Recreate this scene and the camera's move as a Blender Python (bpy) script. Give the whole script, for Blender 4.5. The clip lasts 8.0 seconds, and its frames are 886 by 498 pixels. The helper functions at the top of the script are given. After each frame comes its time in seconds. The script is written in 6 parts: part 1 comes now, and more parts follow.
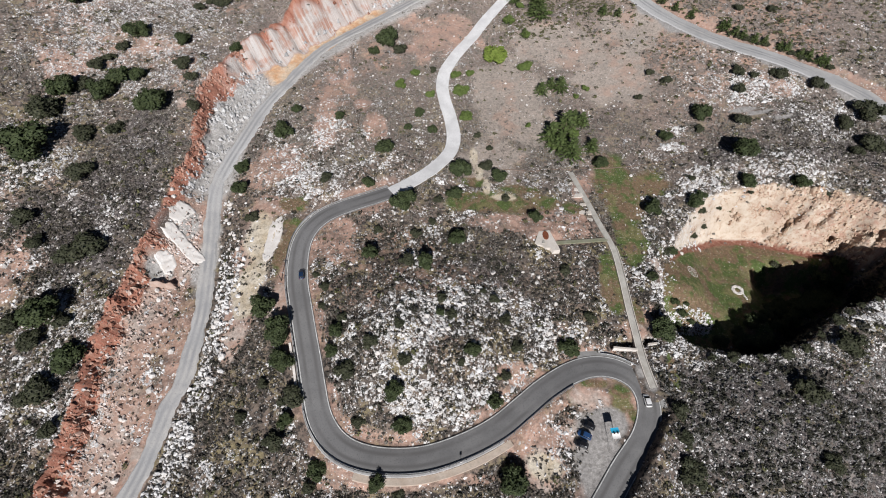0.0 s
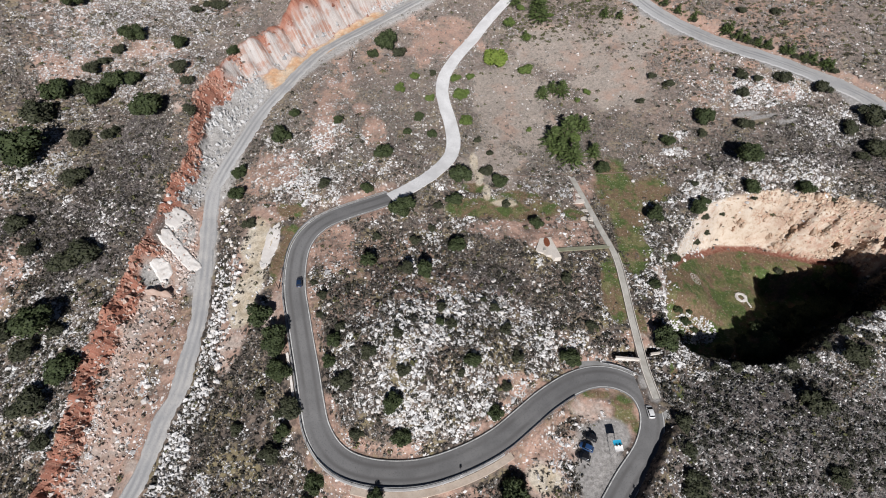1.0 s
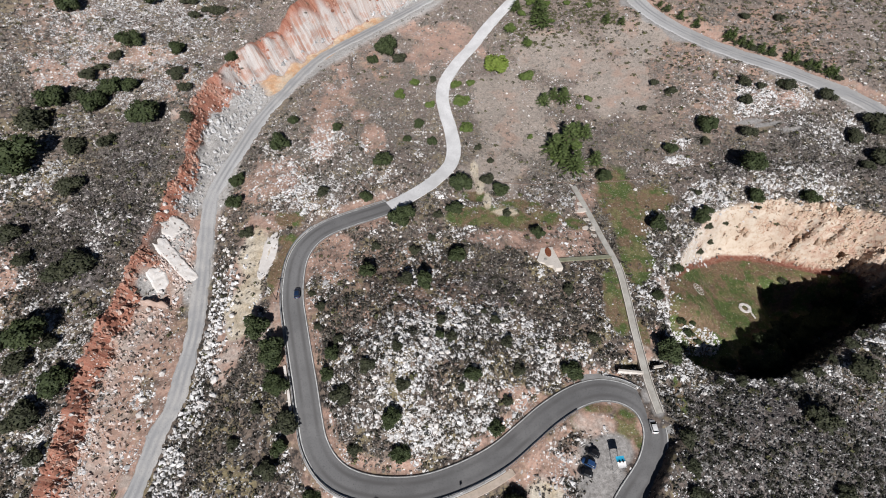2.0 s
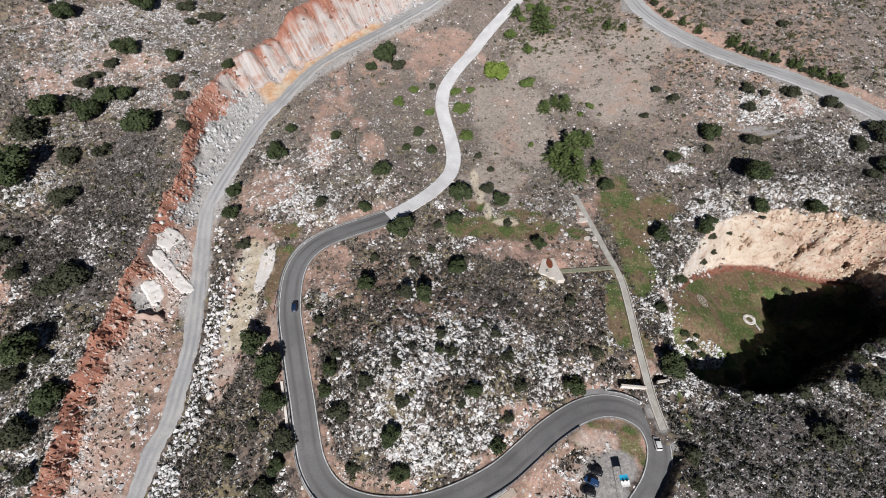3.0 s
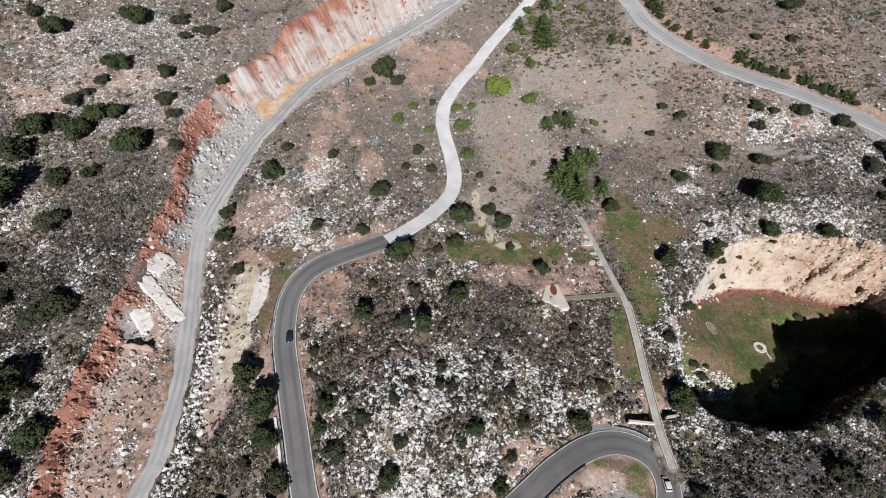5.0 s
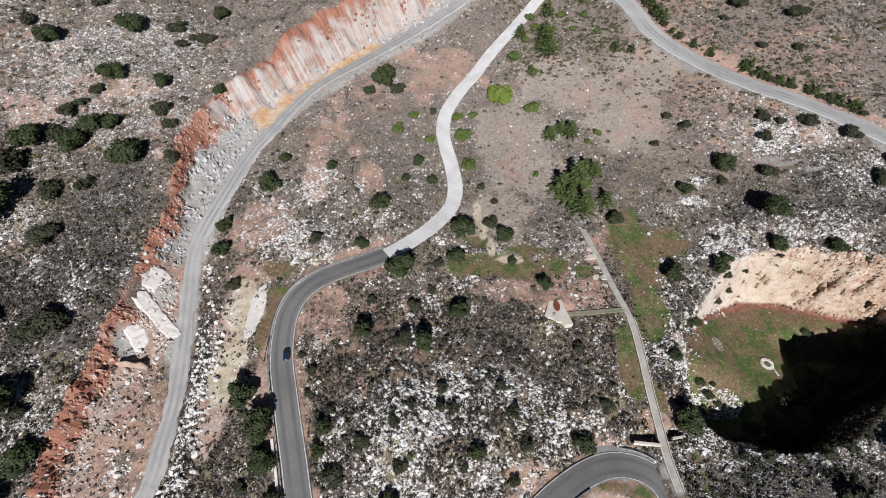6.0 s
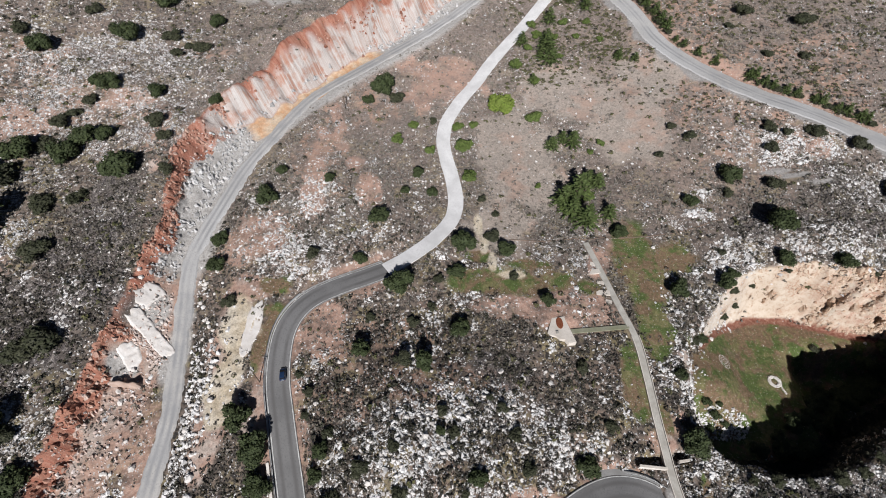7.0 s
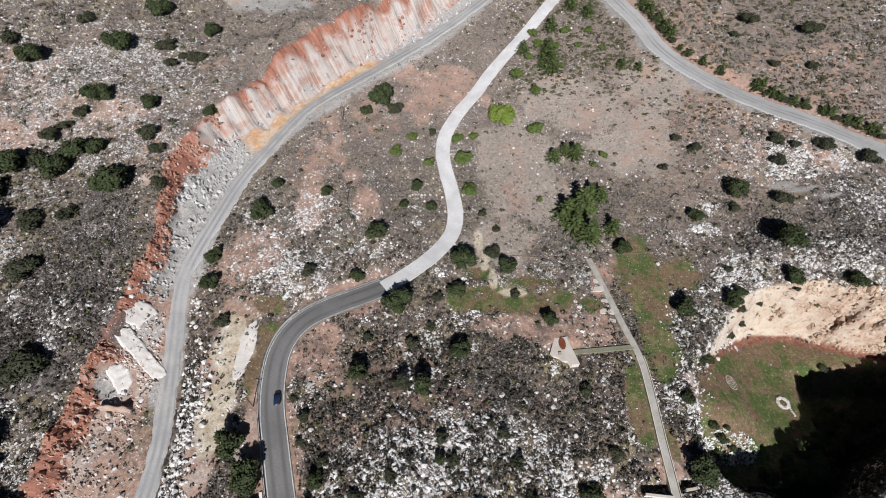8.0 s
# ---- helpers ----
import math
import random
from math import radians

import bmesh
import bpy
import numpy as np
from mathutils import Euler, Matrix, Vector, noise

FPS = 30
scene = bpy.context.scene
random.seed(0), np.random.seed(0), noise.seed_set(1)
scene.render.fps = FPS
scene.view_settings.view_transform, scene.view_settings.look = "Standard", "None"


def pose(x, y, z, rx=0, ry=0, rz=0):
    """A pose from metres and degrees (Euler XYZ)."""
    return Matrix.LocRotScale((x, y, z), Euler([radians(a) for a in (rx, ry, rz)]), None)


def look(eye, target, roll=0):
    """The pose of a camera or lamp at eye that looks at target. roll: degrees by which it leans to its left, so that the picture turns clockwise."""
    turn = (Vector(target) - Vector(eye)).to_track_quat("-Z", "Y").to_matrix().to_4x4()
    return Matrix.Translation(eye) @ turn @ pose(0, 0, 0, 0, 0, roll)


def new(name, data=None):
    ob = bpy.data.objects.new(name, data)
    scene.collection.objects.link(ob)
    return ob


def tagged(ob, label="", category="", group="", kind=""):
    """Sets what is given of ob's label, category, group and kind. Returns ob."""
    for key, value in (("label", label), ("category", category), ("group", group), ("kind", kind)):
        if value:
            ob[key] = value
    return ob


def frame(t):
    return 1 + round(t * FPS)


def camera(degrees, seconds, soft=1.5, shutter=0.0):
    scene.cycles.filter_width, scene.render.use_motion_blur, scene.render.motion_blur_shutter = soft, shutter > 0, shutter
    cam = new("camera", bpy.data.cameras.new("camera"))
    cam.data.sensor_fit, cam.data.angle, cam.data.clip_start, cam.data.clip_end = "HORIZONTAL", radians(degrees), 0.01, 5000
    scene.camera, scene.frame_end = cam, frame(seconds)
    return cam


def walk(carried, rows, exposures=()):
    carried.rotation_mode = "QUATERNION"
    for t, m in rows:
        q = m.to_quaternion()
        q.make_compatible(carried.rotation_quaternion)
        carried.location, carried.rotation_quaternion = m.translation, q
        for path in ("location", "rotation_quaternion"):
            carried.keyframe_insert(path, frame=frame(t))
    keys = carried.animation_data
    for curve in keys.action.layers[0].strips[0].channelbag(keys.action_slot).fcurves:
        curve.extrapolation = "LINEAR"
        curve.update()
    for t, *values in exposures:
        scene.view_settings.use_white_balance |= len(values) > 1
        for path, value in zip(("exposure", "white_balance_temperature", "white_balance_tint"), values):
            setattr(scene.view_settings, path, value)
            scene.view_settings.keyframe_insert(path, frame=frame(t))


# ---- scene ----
cam = camera(87.8, 8.0, soft=1.0)
PATH = [
    (0, (0.548, -1.15, 108.88), (0.542, 0.124, 107.338), -0.2),
    (0.5, (0.679, 0.51, 108.901), (0.672, 1.783, 107.358), -0.2),
    (1, (0.641, 2.233, 108.953), (0.635, 3.504, 107.409), -0.2),
    (1.5, (0.596, 3.933, 109.064), (0.59, 5.206, 107.521), -0.1),
    (3, (0.692, 10.039, 109.772), (0.686, 11.315, 108.232), -0.2),
    (3.5, (0.619, 12.296, 110.042), (0.614, 13.572, 108.502), -0.1),
    (4, (0.564, 14.609, 110.277), (0.559, 15.884, 108.737), -0.1),
    (4.5, (0.555, 17.012, 110.683), (0.55, 18.288, 109.143), -0.1),
    (6, (0.298, 24.809, 111.55), (0.292, 26.088, 110.012), -0.1),
    (6.5, (0.224, 27.594, 111.823), (0.218, 28.873, 110.285), -0.1),
    (7, (0.184, 30.486, 112.08), (0.178, 31.766, 110.543), -0.1),
    (7.5, (0.315, 33.65, 112.378), (0.309, 34.929, 110.841), -0.1),
    (8, (0.364, 37.099, 112.597), (0.358, 38.379, 111.06), -0.1),
]
walk(cam, [(t, look(eye, target, roll)) for t, eye, target, roll in PATH])

# ---------------------------------------------------------------- light
SUN_ELEV, SUN_AZ = 33.0, 181.0          # degrees; azimuth clockwise from +y, so the light comes from -y
world = bpy.data.worlds.new("sky")
scene.world = world
world.use_nodes = True
wn = world.node_tree.nodes
sky = wn.new("ShaderNodeTexSky")
sky.sky_type, sky.sun_disc = "NISHITA", False
sky.air_density, sky.dust_density = 0.25, 0.1
sky.sun_elevation, sky.sun_rotation = radians(SUN_ELEV), radians(SUN_AZ)
world.node_tree.links.new(sky.outputs[0], wn["Background"].inputs[0])
wn["Background"].inputs[1].default_value = 0.05
sun = new("sun", bpy.data.lights.new("sun", "SUN"))
sun.data.energy, sun.data.angle, sun.data.color = 5.0, radians(0.53), (1.0, 0.98, 0.985)
sun.matrix_world = look((0, -300, 300 * math.tan(radians(SUN_ELEV))), (300 * math.tan(radians(180 - SUN_AZ)), 0, 0))
scene.view_settings.exposure = 0.18


# ---------------------------------------------------------------- materials
def shader(name, rough=0.9, metal=0.0):
    m = bpy.data.materials.new(name)
    m.use_nodes = True
    n, l = m.node_tree.nodes, m.node_tree.links
    b = n["Principled BSDF"]
    b.inputs["Roughness"].default_value, b.inputs["Metallic"].default_value = rough, metal
    b.inputs["Specular IOR Level"].default_value = 0.25
    return m, n, l, b


def mix(n, l, f, a, b):
    node = n.new("ShaderNodeMix")
    node.data_type = "RGBA"
    for sock, v in ((node.inputs[0], f), (node.inputs[6], a), (node.inputs[7], b)):
        if isinstance(v, (float, int)):
            sock.default_value = v
        elif isinstance(v, tuple):
            sock.default_value = (*v, 1)
        else:
            l.new(v, sock)
    return node.outputs[2]


def tex(n, l, scale, detail=4.0, rough=0.6, vec=None):
    node = n.new("ShaderNodeTexNoise")
    node.inputs["Scale"].default_value, node.inputs["Detail"].default_value = scale, detail
    node.inputs["Roughness"].default_value = rough
    if vec is None:
        geo = n.new("ShaderNodeNewGeometry")
        vec = geo.outputs["Position"]
    l.new(vec, node.inputs["Vector"])
    return node.outputs["Fac"]


def ramp(n, l, f, a, b):
    node = n.new("ShaderNodeMapRange")
    node.clamp = True
    node.inputs[1].default_value, node.inputs[2].default_value = a, b
    l.new(f, node.inputs[0])
    return node.outputs[0]


def maths(n, l, op, a, b):
    node = n.new("ShaderNodeMath")
    node.operation = op
    node.use_clamp = op != "SUBTRACT"
    for sock, v in zip(node.inputs, (a, b)):
        if isinstance(v, (float, int)):
            sock.default_value = v
        else:
            l.new(v, sock)
    return node.outputs[0]


def bump(n, l, b, f, strength=0.4, dist=0.1):
    node = n.new("ShaderNodeBump")
    node.inputs["Strength"].default_value, node.inputs["Distance"].default_value = strength, dist
    l.new(f, node.inputs["Height"])
    l.new(node.outputs[0], b.inputs["Normal"])


def worn(name, base, other, scale=0.4, fine=6.0, rough=0.9, relief=0.02, lo=0.35, hi=0.65, metal=0.0, vary=0.0):
    """A surface of two tones: stains at the first scale, grain at the second; vary: tone differs piece by piece."""
    m, n, l, b = shader(name, rough, metal)
    c = mix(n, l, ramp(n, l, tex(n, l, scale), lo, hi), base, other)
    g = tex(n, l, fine, 3.0)
    dark = tuple(v * 0.72 for v in base)
    c = mix(n, l, ramp(n, l, g, 0.5, 0.75), c, dark)
    if vary:
        info = n.new("ShaderNodeObjectInfo")
        c = mix(n, l, maths(n, l, "MULTIPLY", info.outputs["Random"], vary), c, other)
    l.new(c, b.inputs["Base Color"])
    if relief:
        bump(n, l, b, g, 0.5, relief)
    return m


def island(name, tones, rough=0.9, grain=3.0):
    """A scatter's surface: each stone or tuft takes its own tone."""
    m, n, l, b = shader(name, rough)
    geo = n.new("ShaderNodeNewGeometry")
    r = n.new("ShaderNodeValToRGB")
    els = r.color_ramp.elements
    els[0].color, els[1].color = (*tones[0], 1), (*tones[-1], 1)
    for i, t in enumerate(tones[1:-1], 1):
        els.new(i / (len(tones) - 1)).color = (*t, 1)
    l.new(geo.outputs["Random Per Island"], r.inputs[0])
    g = tex(n, l, grain, 4.0)
    l.new(mix(n, l, ramp(n, l, g, 0.45, 0.8), r.outputs[0], tuple(v * 0.55 for v in tones[0])), b.inputs["Base Color"])
    return m


def attr(n, name):
    a = n.new("ShaderNodeAttribute")
    a.attribute_name = name
    return a.outputs["Fac"]


def ground_material():
    m, n, l, b = shader("hillside_ground", 0.95)
    big, mid, fine, grit = tex(n, l, 0.03), tex(n, l, 0.22, 5), tex(n, l, 1.3, 5, 0.7), tex(n, l, 5.0, 4, 0.7)
    def cells(scale):
        v = n.new("ShaderNodeTexVoronoi")
        v.inputs["Scale"].default_value = scale
        geo = n.new("ShaderNodeNewGeometry")
        warp = n.new("ShaderNodeTexNoise")
        warp.inputs["Scale"].default_value, warp.inputs["Detail"].default_value = scale * 1.7, 2.0
        l.new(geo.outputs["Position"], warp.inputs["Vector"])
        push = n.new("ShaderNodeVectorMath")
        push.operation = "MULTIPLY_ADD"
        push.inputs[1].default_value = (0.9 / scale,) * 3
        l.new(warp.outputs["Color"], push.inputs[0])
        l.new(geo.outputs["Position"], push.inputs[2])
        l.new(push.outputs[0], v.inputs["Vector"])
        sep = n.new("ShaderNodeSeparateColor")
        l.new(v.outputs["Color"], sep.inputs[0])
        return sep.outputs[0], sep.outputs[1], v.outputs["Distance"]
    clump = tex(n, l, 0.75, 3, 0.55)
    twigs = tex(n, l, 2.4, 4, 0.6)
    soil = mix(n, l, ramp(n, l, mid, 0.4, 0.62), (0.105, 0.087, 0.075), (0.175, 0.139, 0.113))
    soil = mix(n, l, ramp(n, l, big, 0.52, 0.68), soil, (0.235, 0.172, 0.137))
    soil = mix(n, l, ramp(n, l, clump, 0.5, 0.58), soil, (0.038, 0.034, 0.031))
    soil = mix(n, l, maths(n, l, "MULTIPLY", ramp(n, l, tex(n, l, 0.13, 4), 0.5, 0.6), ramp(n, l, clump, 0.6, 0.45)), soil, (0.205, 0.172, 0.10))
    heath = mix(n, l, ramp(n, l, twigs, 0.44, 0.58), (0.04, 0.036, 0.037), (0.155, 0.138, 0.132))
    heath = mix(n, l, ramp(n, l, clump, 0.54, 0.62), heath, (0.235, 0.21, 0.195))
    soil = mix(n, l, maths(n, l, "MULTIPLY", attr(n, "dark"), ramp(n, l, mid, 0.3, 0.5)), soil, heath)
    north = n.new("ShaderNodeSeparateXYZ")
    l.new(n.new("ShaderNodeNewGeometry").outputs["Position"], north.inputs[0])
    dry = maths(n, l, "MULTIPLY", maths(n, l, "MULTIPLY", ramp(n, l, north.outputs[1], 95.0, 190.0), 0.62), maths(n, l, "MULTIPLY", maths(n, l, "SUBTRACT", 1.0, maths(n, l, "MULTIPLY", attr(n, "dark"), 0.95)), maths(n, l, "SUBTRACT", 1.0, maths(n, l, "MULTIPLY", ramp(n, l, north.outputs[0], -75.0, -105.0), 0.55))))
    straw = mix(n, l, ramp(n, l, fine, 0.42, 0.6), (0.345, 0.29, 0.258), (0.205, 0.165, 0.142))
    straw = mix(n, l, ramp(n, l, twigs, 0.54, 0.64), straw, (0.095, 0.082, 0.072))
    soil = mix(n, l, dry, soil, straw)
    rust = mix(n, l, ramp(n, l, fine, 0.4, 0.62), (0.345, 0.22, 0.162), (0.30, 0.222, 0.18))
    soil = mix(n, l, maths(n, l, "MULTIPLY", attr(n, "rust"), ramp(n, l, tex(n, l, 0.3, 5, 0.65), 0.46, 0.58)), soil, rust)
    def edge(name, wob=1.1):
        a = maths(n, l, "ADD", attr(n, name), maths(n, l, "MULTIPLY", maths(n, l, "SUBTRACT", fine, 0.5), wob))
        return ramp(n, l, a, 0.2, 0.75)
    meadow = mix(n, l, ramp(n, l, mid, 0.4, 0.62), (0.305, 0.268, 0.235), (0.36, 0.308, 0.268))
    meadow = mix(n, l, ramp(n, l, fine, 0.48, 0.7), meadow, (0.165, 0.142, 0.12))
    meadow = mix(n, l, ramp(n, l, tex(n, l, 0.09, 4), 0.5, 0.62), meadow, (0.335, 0.25, 0.205))
    red = mix(n, l, ramp(n, l, fine, 0.4, 0.65), (0.36, 0.225, 0.172), (0.405, 0.29, 0.238))
    red = mix(n, l, ramp(n, l, grit, 0.55, 0.75), red, (0.40, 0.34, 0.30))
    patchy = tex(n, l, 0.14, 4, 0.6)
    grass = mix(n, l, ramp(n, l, patchy, 0.45, 0.53), (0.075, 0.108, 0.032), (0.17, 0.115, 0.074))
    grass = mix(n, l, ramp(n, l, mid, 0.53, 0.62), grass, (0.16, 0.15, 0.07))
    grass = mix(n, l, ramp(n, l, fine, 0.5, 0.7), grass, (0.085, 0.09, 0.035))
    grass = mix(n, l, ramp(n, l, tex(n, l, 2.2, 3), 0.63, 0.68), grass, (0.42, 0.41, 0.34))
    pale = mix(n, l, ramp(n, l, mid, 0.4, 0.6), (0.40, 0.335, 0.295), (0.36, 0.235, 0.185))
    pale = mix(n, l, ramp(n, l, grit, 0.5, 0.75), pale, (0.30, 0.26, 0.22))
    gravel = mix(n, l, ramp(n, l, fine, 0.4, 0.65), (0.30, 0.29, 0.28), (0.22, 0.21, 0.20))
    c = mix(n, l, edge("meadow"), soil, meadow)
    c = mix(n, l, maths(n, l, "MULTIPLY", edge("red", 1.8), ramp(n, l, mid, 0.25, 0.6)), c, red)
    stony = attr(n, "stony")
    spot = maths(n, l, "ADD", maths(n, l, "MULTIPLY", ramp(n, l, tex(n, l, 0.34, 4, 0.6), 0.44, 0.58), 0.8), 0.28)
    for scale, share, thick, tones in ((0.95, 0.62, 0.46, ((0.70, 0.685, 0.665), (0.36, 0.34, 0.325))), (2.1, 0.70, 0.42, ((0.64, 0.625, 0.605), (0.28, 0.265, 0.25)))):
        pick, tone, gap = cells(scale)
        lie = maths(n, l, "GREATER_THAN", maths(n, l, "MULTIPLY", maths(n, l, "MULTIPLY", stony, share), spot), pick)
        body = maths(n, l, "SUBTRACT", 1.0, ramp(n, l, gap, thick - 0.06, thick + 0.04))
        c = mix(n, l, maths(n, l, "MULTIPLY", lie, body), c, mix(n, l, ramp(n, l, tone, 0.2, 0.9), *tones))
    c = mix(n, l, edge("grass"), c, grass)
    c = mix(n, l, edge("pale"), c, pale)
    c = mix(n, l, edge("gravel"), c, gravel)
    cream = mix(n, l, ramp(n, l, mid, 0.4, 0.6), (0.56, 0.51, 0.425), (0.46, 0.39, 0.29))
    c = mix(n, l, edge("cream", 1.5), c, mix(n, l, ramp(n, l, grit, 0.5, 0.75), cream, (0.27, 0.235, 0.17)))
    dust = mix(n, l, ramp(n, l, fine, 0.4, 0.65), (0.40, 0.39, 0.375), (0.30, 0.285, 0.27))
    c = mix(n, l, edge("dust", 0.3), c, dust)
    c = mix(n, l, edge("orange", 0.25), c, mix(n, l, ramp(n, l, mid, 0.4, 0.6), (0.49, 0.295, 0.17), (0.54, 0.43, 0.32)))
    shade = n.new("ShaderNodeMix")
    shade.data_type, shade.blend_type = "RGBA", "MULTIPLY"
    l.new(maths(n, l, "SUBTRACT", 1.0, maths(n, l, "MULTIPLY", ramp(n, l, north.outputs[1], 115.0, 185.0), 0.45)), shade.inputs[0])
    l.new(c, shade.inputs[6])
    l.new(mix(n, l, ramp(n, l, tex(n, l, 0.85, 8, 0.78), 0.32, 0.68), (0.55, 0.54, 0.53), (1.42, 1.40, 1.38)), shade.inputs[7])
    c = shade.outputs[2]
    geo = n.new("ShaderNodeNewGeometry")
    st = n.new("ShaderNodeMapping")
    st.inputs["Scale"].default_value = (1.0, 1.0, 0.18)
    l.new(geo.outputs["Position"], st.inputs["Vector"])
    streak = tex(n, l, 0.8, 5, 0.65, st.outputs[0])
    gully = n.new("ShaderNodeCombineXYZ")
    l.new(attr(n, "run"), gully.inputs[0])
    l.new(maths(n, l, "MULTIPLY", attr(n, "drop"), 0.02), gully.inputs[1])
    stripe = tex(n, l, 1.0, 8, 0.7, gully.outputs[0])
    cut = mix(n, l, ramp(n, l, stripe, 0.4, 0.6), (0.265, 0.095, 0.064), (0.38, 0.205, 0.148))
    cut = mix(n, l, ramp(n, l, fine, 0.5, 0.64), cut, (0.33, 0.15, 0.10))
    cut = mix(n, l, ramp(n, l, grit, 0.55, 0.7), cut, (0.20, 0.08, 0.052))
    greycut = mix(n, l, ramp(n, l, stripe, 0.42, 0.58), (0.50, 0.475, 0.455), (0.39, 0.305, 0.265))
    greycut = mix(n, l, maths(n, l, "MULTIPLY", ramp(n, l, tex(n, l, 0.18, 4), 0.5, 0.62), ramp(n, l, stripe, 0.35, 0.55)), greycut, (0.36, 0.19, 0.135))
    greycut = mix(n, l, ramp(n, l, grit, 0.5, 0.75), greycut, (0.33, 0.29, 0.26))
    c = mix(n, l, edge("cut", 0.35), c, cut)
    c = mix(n, l, edge("greycut", 0.5), c, greycut)
    wall = mix(n, l, ramp(n, l, mid, 0.4, 0.6), (0.535, 0.46, 0.375), (0.48, 0.39, 0.305))
    wall = mix(n, l, ramp(n, l, tex(n, l, 0.7, 5, 0.72), 0.5, 0.66), wall, (0.41, 0.32, 0.24))
    wall = mix(n, l, maths(n, l, "MULTIPLY", ramp(n, l, north.outputs[0], 104.0, 88.0), ramp(n, l, fine, 0.45, 0.58)), wall, (0.57, 0.545, 0.515))
    wall = mix(n, l, ramp(n, l, grit, 0.62, 0.78), wall, (0.26, 0.17, 0.115))
    wall = mix(n, l, ramp(n, l, streak, 0.6, 0.72), wall, (0.33, 0.21, 0.14))
    ragged = ramp(n, l, tex(n, l, 0.11, 3), 0.5, 0.62)
    wall = mix(n, l, maths(n, l, "MULTIPLY", ragged, ramp(n, l, fine, 0.46, 0.6)), wall, (0.36, 0.215, 0.14))
    wall = mix(n, l, maths(n, l, "MULTIPLY", ragged, ramp(n, l, tex(n, l, 2.0, 5, 0.7), 0.55, 0.68)), wall, (0.18, 0.115, 0.08))
    rosy = maths(n, l, "MULTIPLY", ramp(n, l, north.outputs[0], 112.0, 134.0), ramp(n, l, tex(n, l, 0.35, 4), 0.4, 0.62))
    wall = mix(n, l, rosy, wall, mix(n, l, ramp(n, l, grit, 0.42, 0.6), (0.47, 0.32, 0.245), (0.33, 0.195, 0.14)))
    crack = n.new("ShaderNodeTexVoronoi")
    crack.feature = "DISTANCE_TO_EDGE"
    crack.inputs["Scale"].default_value = 0.2
    bent = n.new("ShaderNodeVectorMath")
    bent.operation = "MULTIPLY_ADD"
    bent.inputs[1].default_value = (2.6, 2.6, 2.6)
    wave = n.new("ShaderNodeTexNoise")
    wave.inputs["Scale"].default_value, wave.inputs["Detail"].default_value = 0.6, 3.0
    l.new(geo.outputs["Position"], wave.inputs["Vector"])
    l.new(wave.outputs["Color"], bent.inputs[0])
    l.new(geo.outputs["Position"], bent.inputs[2])
    l.new(bent.outputs[0], crack.inputs["Vector"])
    fissure = maths(n, l, "SUBTRACT", 1.0, ramp(n, l, crack.outputs["Distance"], 0.008, 0.035))
    wall = mix(n, l, maths(n, l, "MULTIPLY", fissure, ramp(n, l, tex(n, l, 0.22, 3), 0.54, 0.64)), wall, (0.10, 0.062, 0.042))
    c = mix(n, l, edge("skirt", 0.6), c, mix(n, l, ramp(n, l, fine, 0.42, 0.6), (0.16, 0.06, 0.04), (0.27, 0.14, 0.10)))
    c = mix(n, l, edge("pitwall", 0.3), c, wall)
    l.new(c, b.inputs["Base Color"])
    ribs = maths(n, l, "MULTIPLY", maths(n, l, "MULTIPLY", stripe, attr(n, "cut")), 0.35)
    bump(n, l, b, maths(n, l, "ADD", maths(n, l, "MULTIPLY", maths(n, l, "ADD", maths(n, l, "MULTIPLY", fine, 0.7), maths(n, l, "MULTIPLY", grit, 0.3)), 0.4), ribs), 0.8, 0.9)
    return m


GROUND = ground_material()


def carriageway(name, base, other, ruts, tyre, scale, relief):
    """A road surface with wheel paths along it; tyre: how far from the middle the wheels run."""
    m, n, l, b = shader(name, 0.88)
    g = tex(n, l, 3.0, 4)
    c = mix(n, l, ramp(n, l, tex(n, l, scale), 0.38, 0.64), base, other)
    c = mix(n, l, ramp(n, l, tex(n, l, 0.025, 2), 0.45, 0.65), c, tuple(v * 1.35 for v in base))
    node = n.new("ShaderNodeMath")
    node.operation = "ABSOLUTE"
    l.new(attr(n, "across"), node.inputs[0])
    off = maths(n, l, "SUBTRACT", node.outputs[0], tyre)
    a2 = n.new("ShaderNodeMath")
    a2.operation = "ABSOLUTE"
    l.new(off, a2.inputs[0])
    near_rut = maths(n, l, "SUBTRACT", 1.0, ramp(n, l, a2.outputs[0], 0.15, 0.75))
    c = mix(n, l, maths(n, l, "MULTIPLY", near_rut, ramp(n, l, tex(n, l, 0.07), 0.3, 0.55)), c, ruts)
    c = mix(n, l, ramp(n, l, g, 0.52, 0.75), c, tuple(v * 0.75 for v in base))
    l.new(c, b.inputs["Base Color"])
    bump(n, l, b, g, 0.5, relief)
    return m


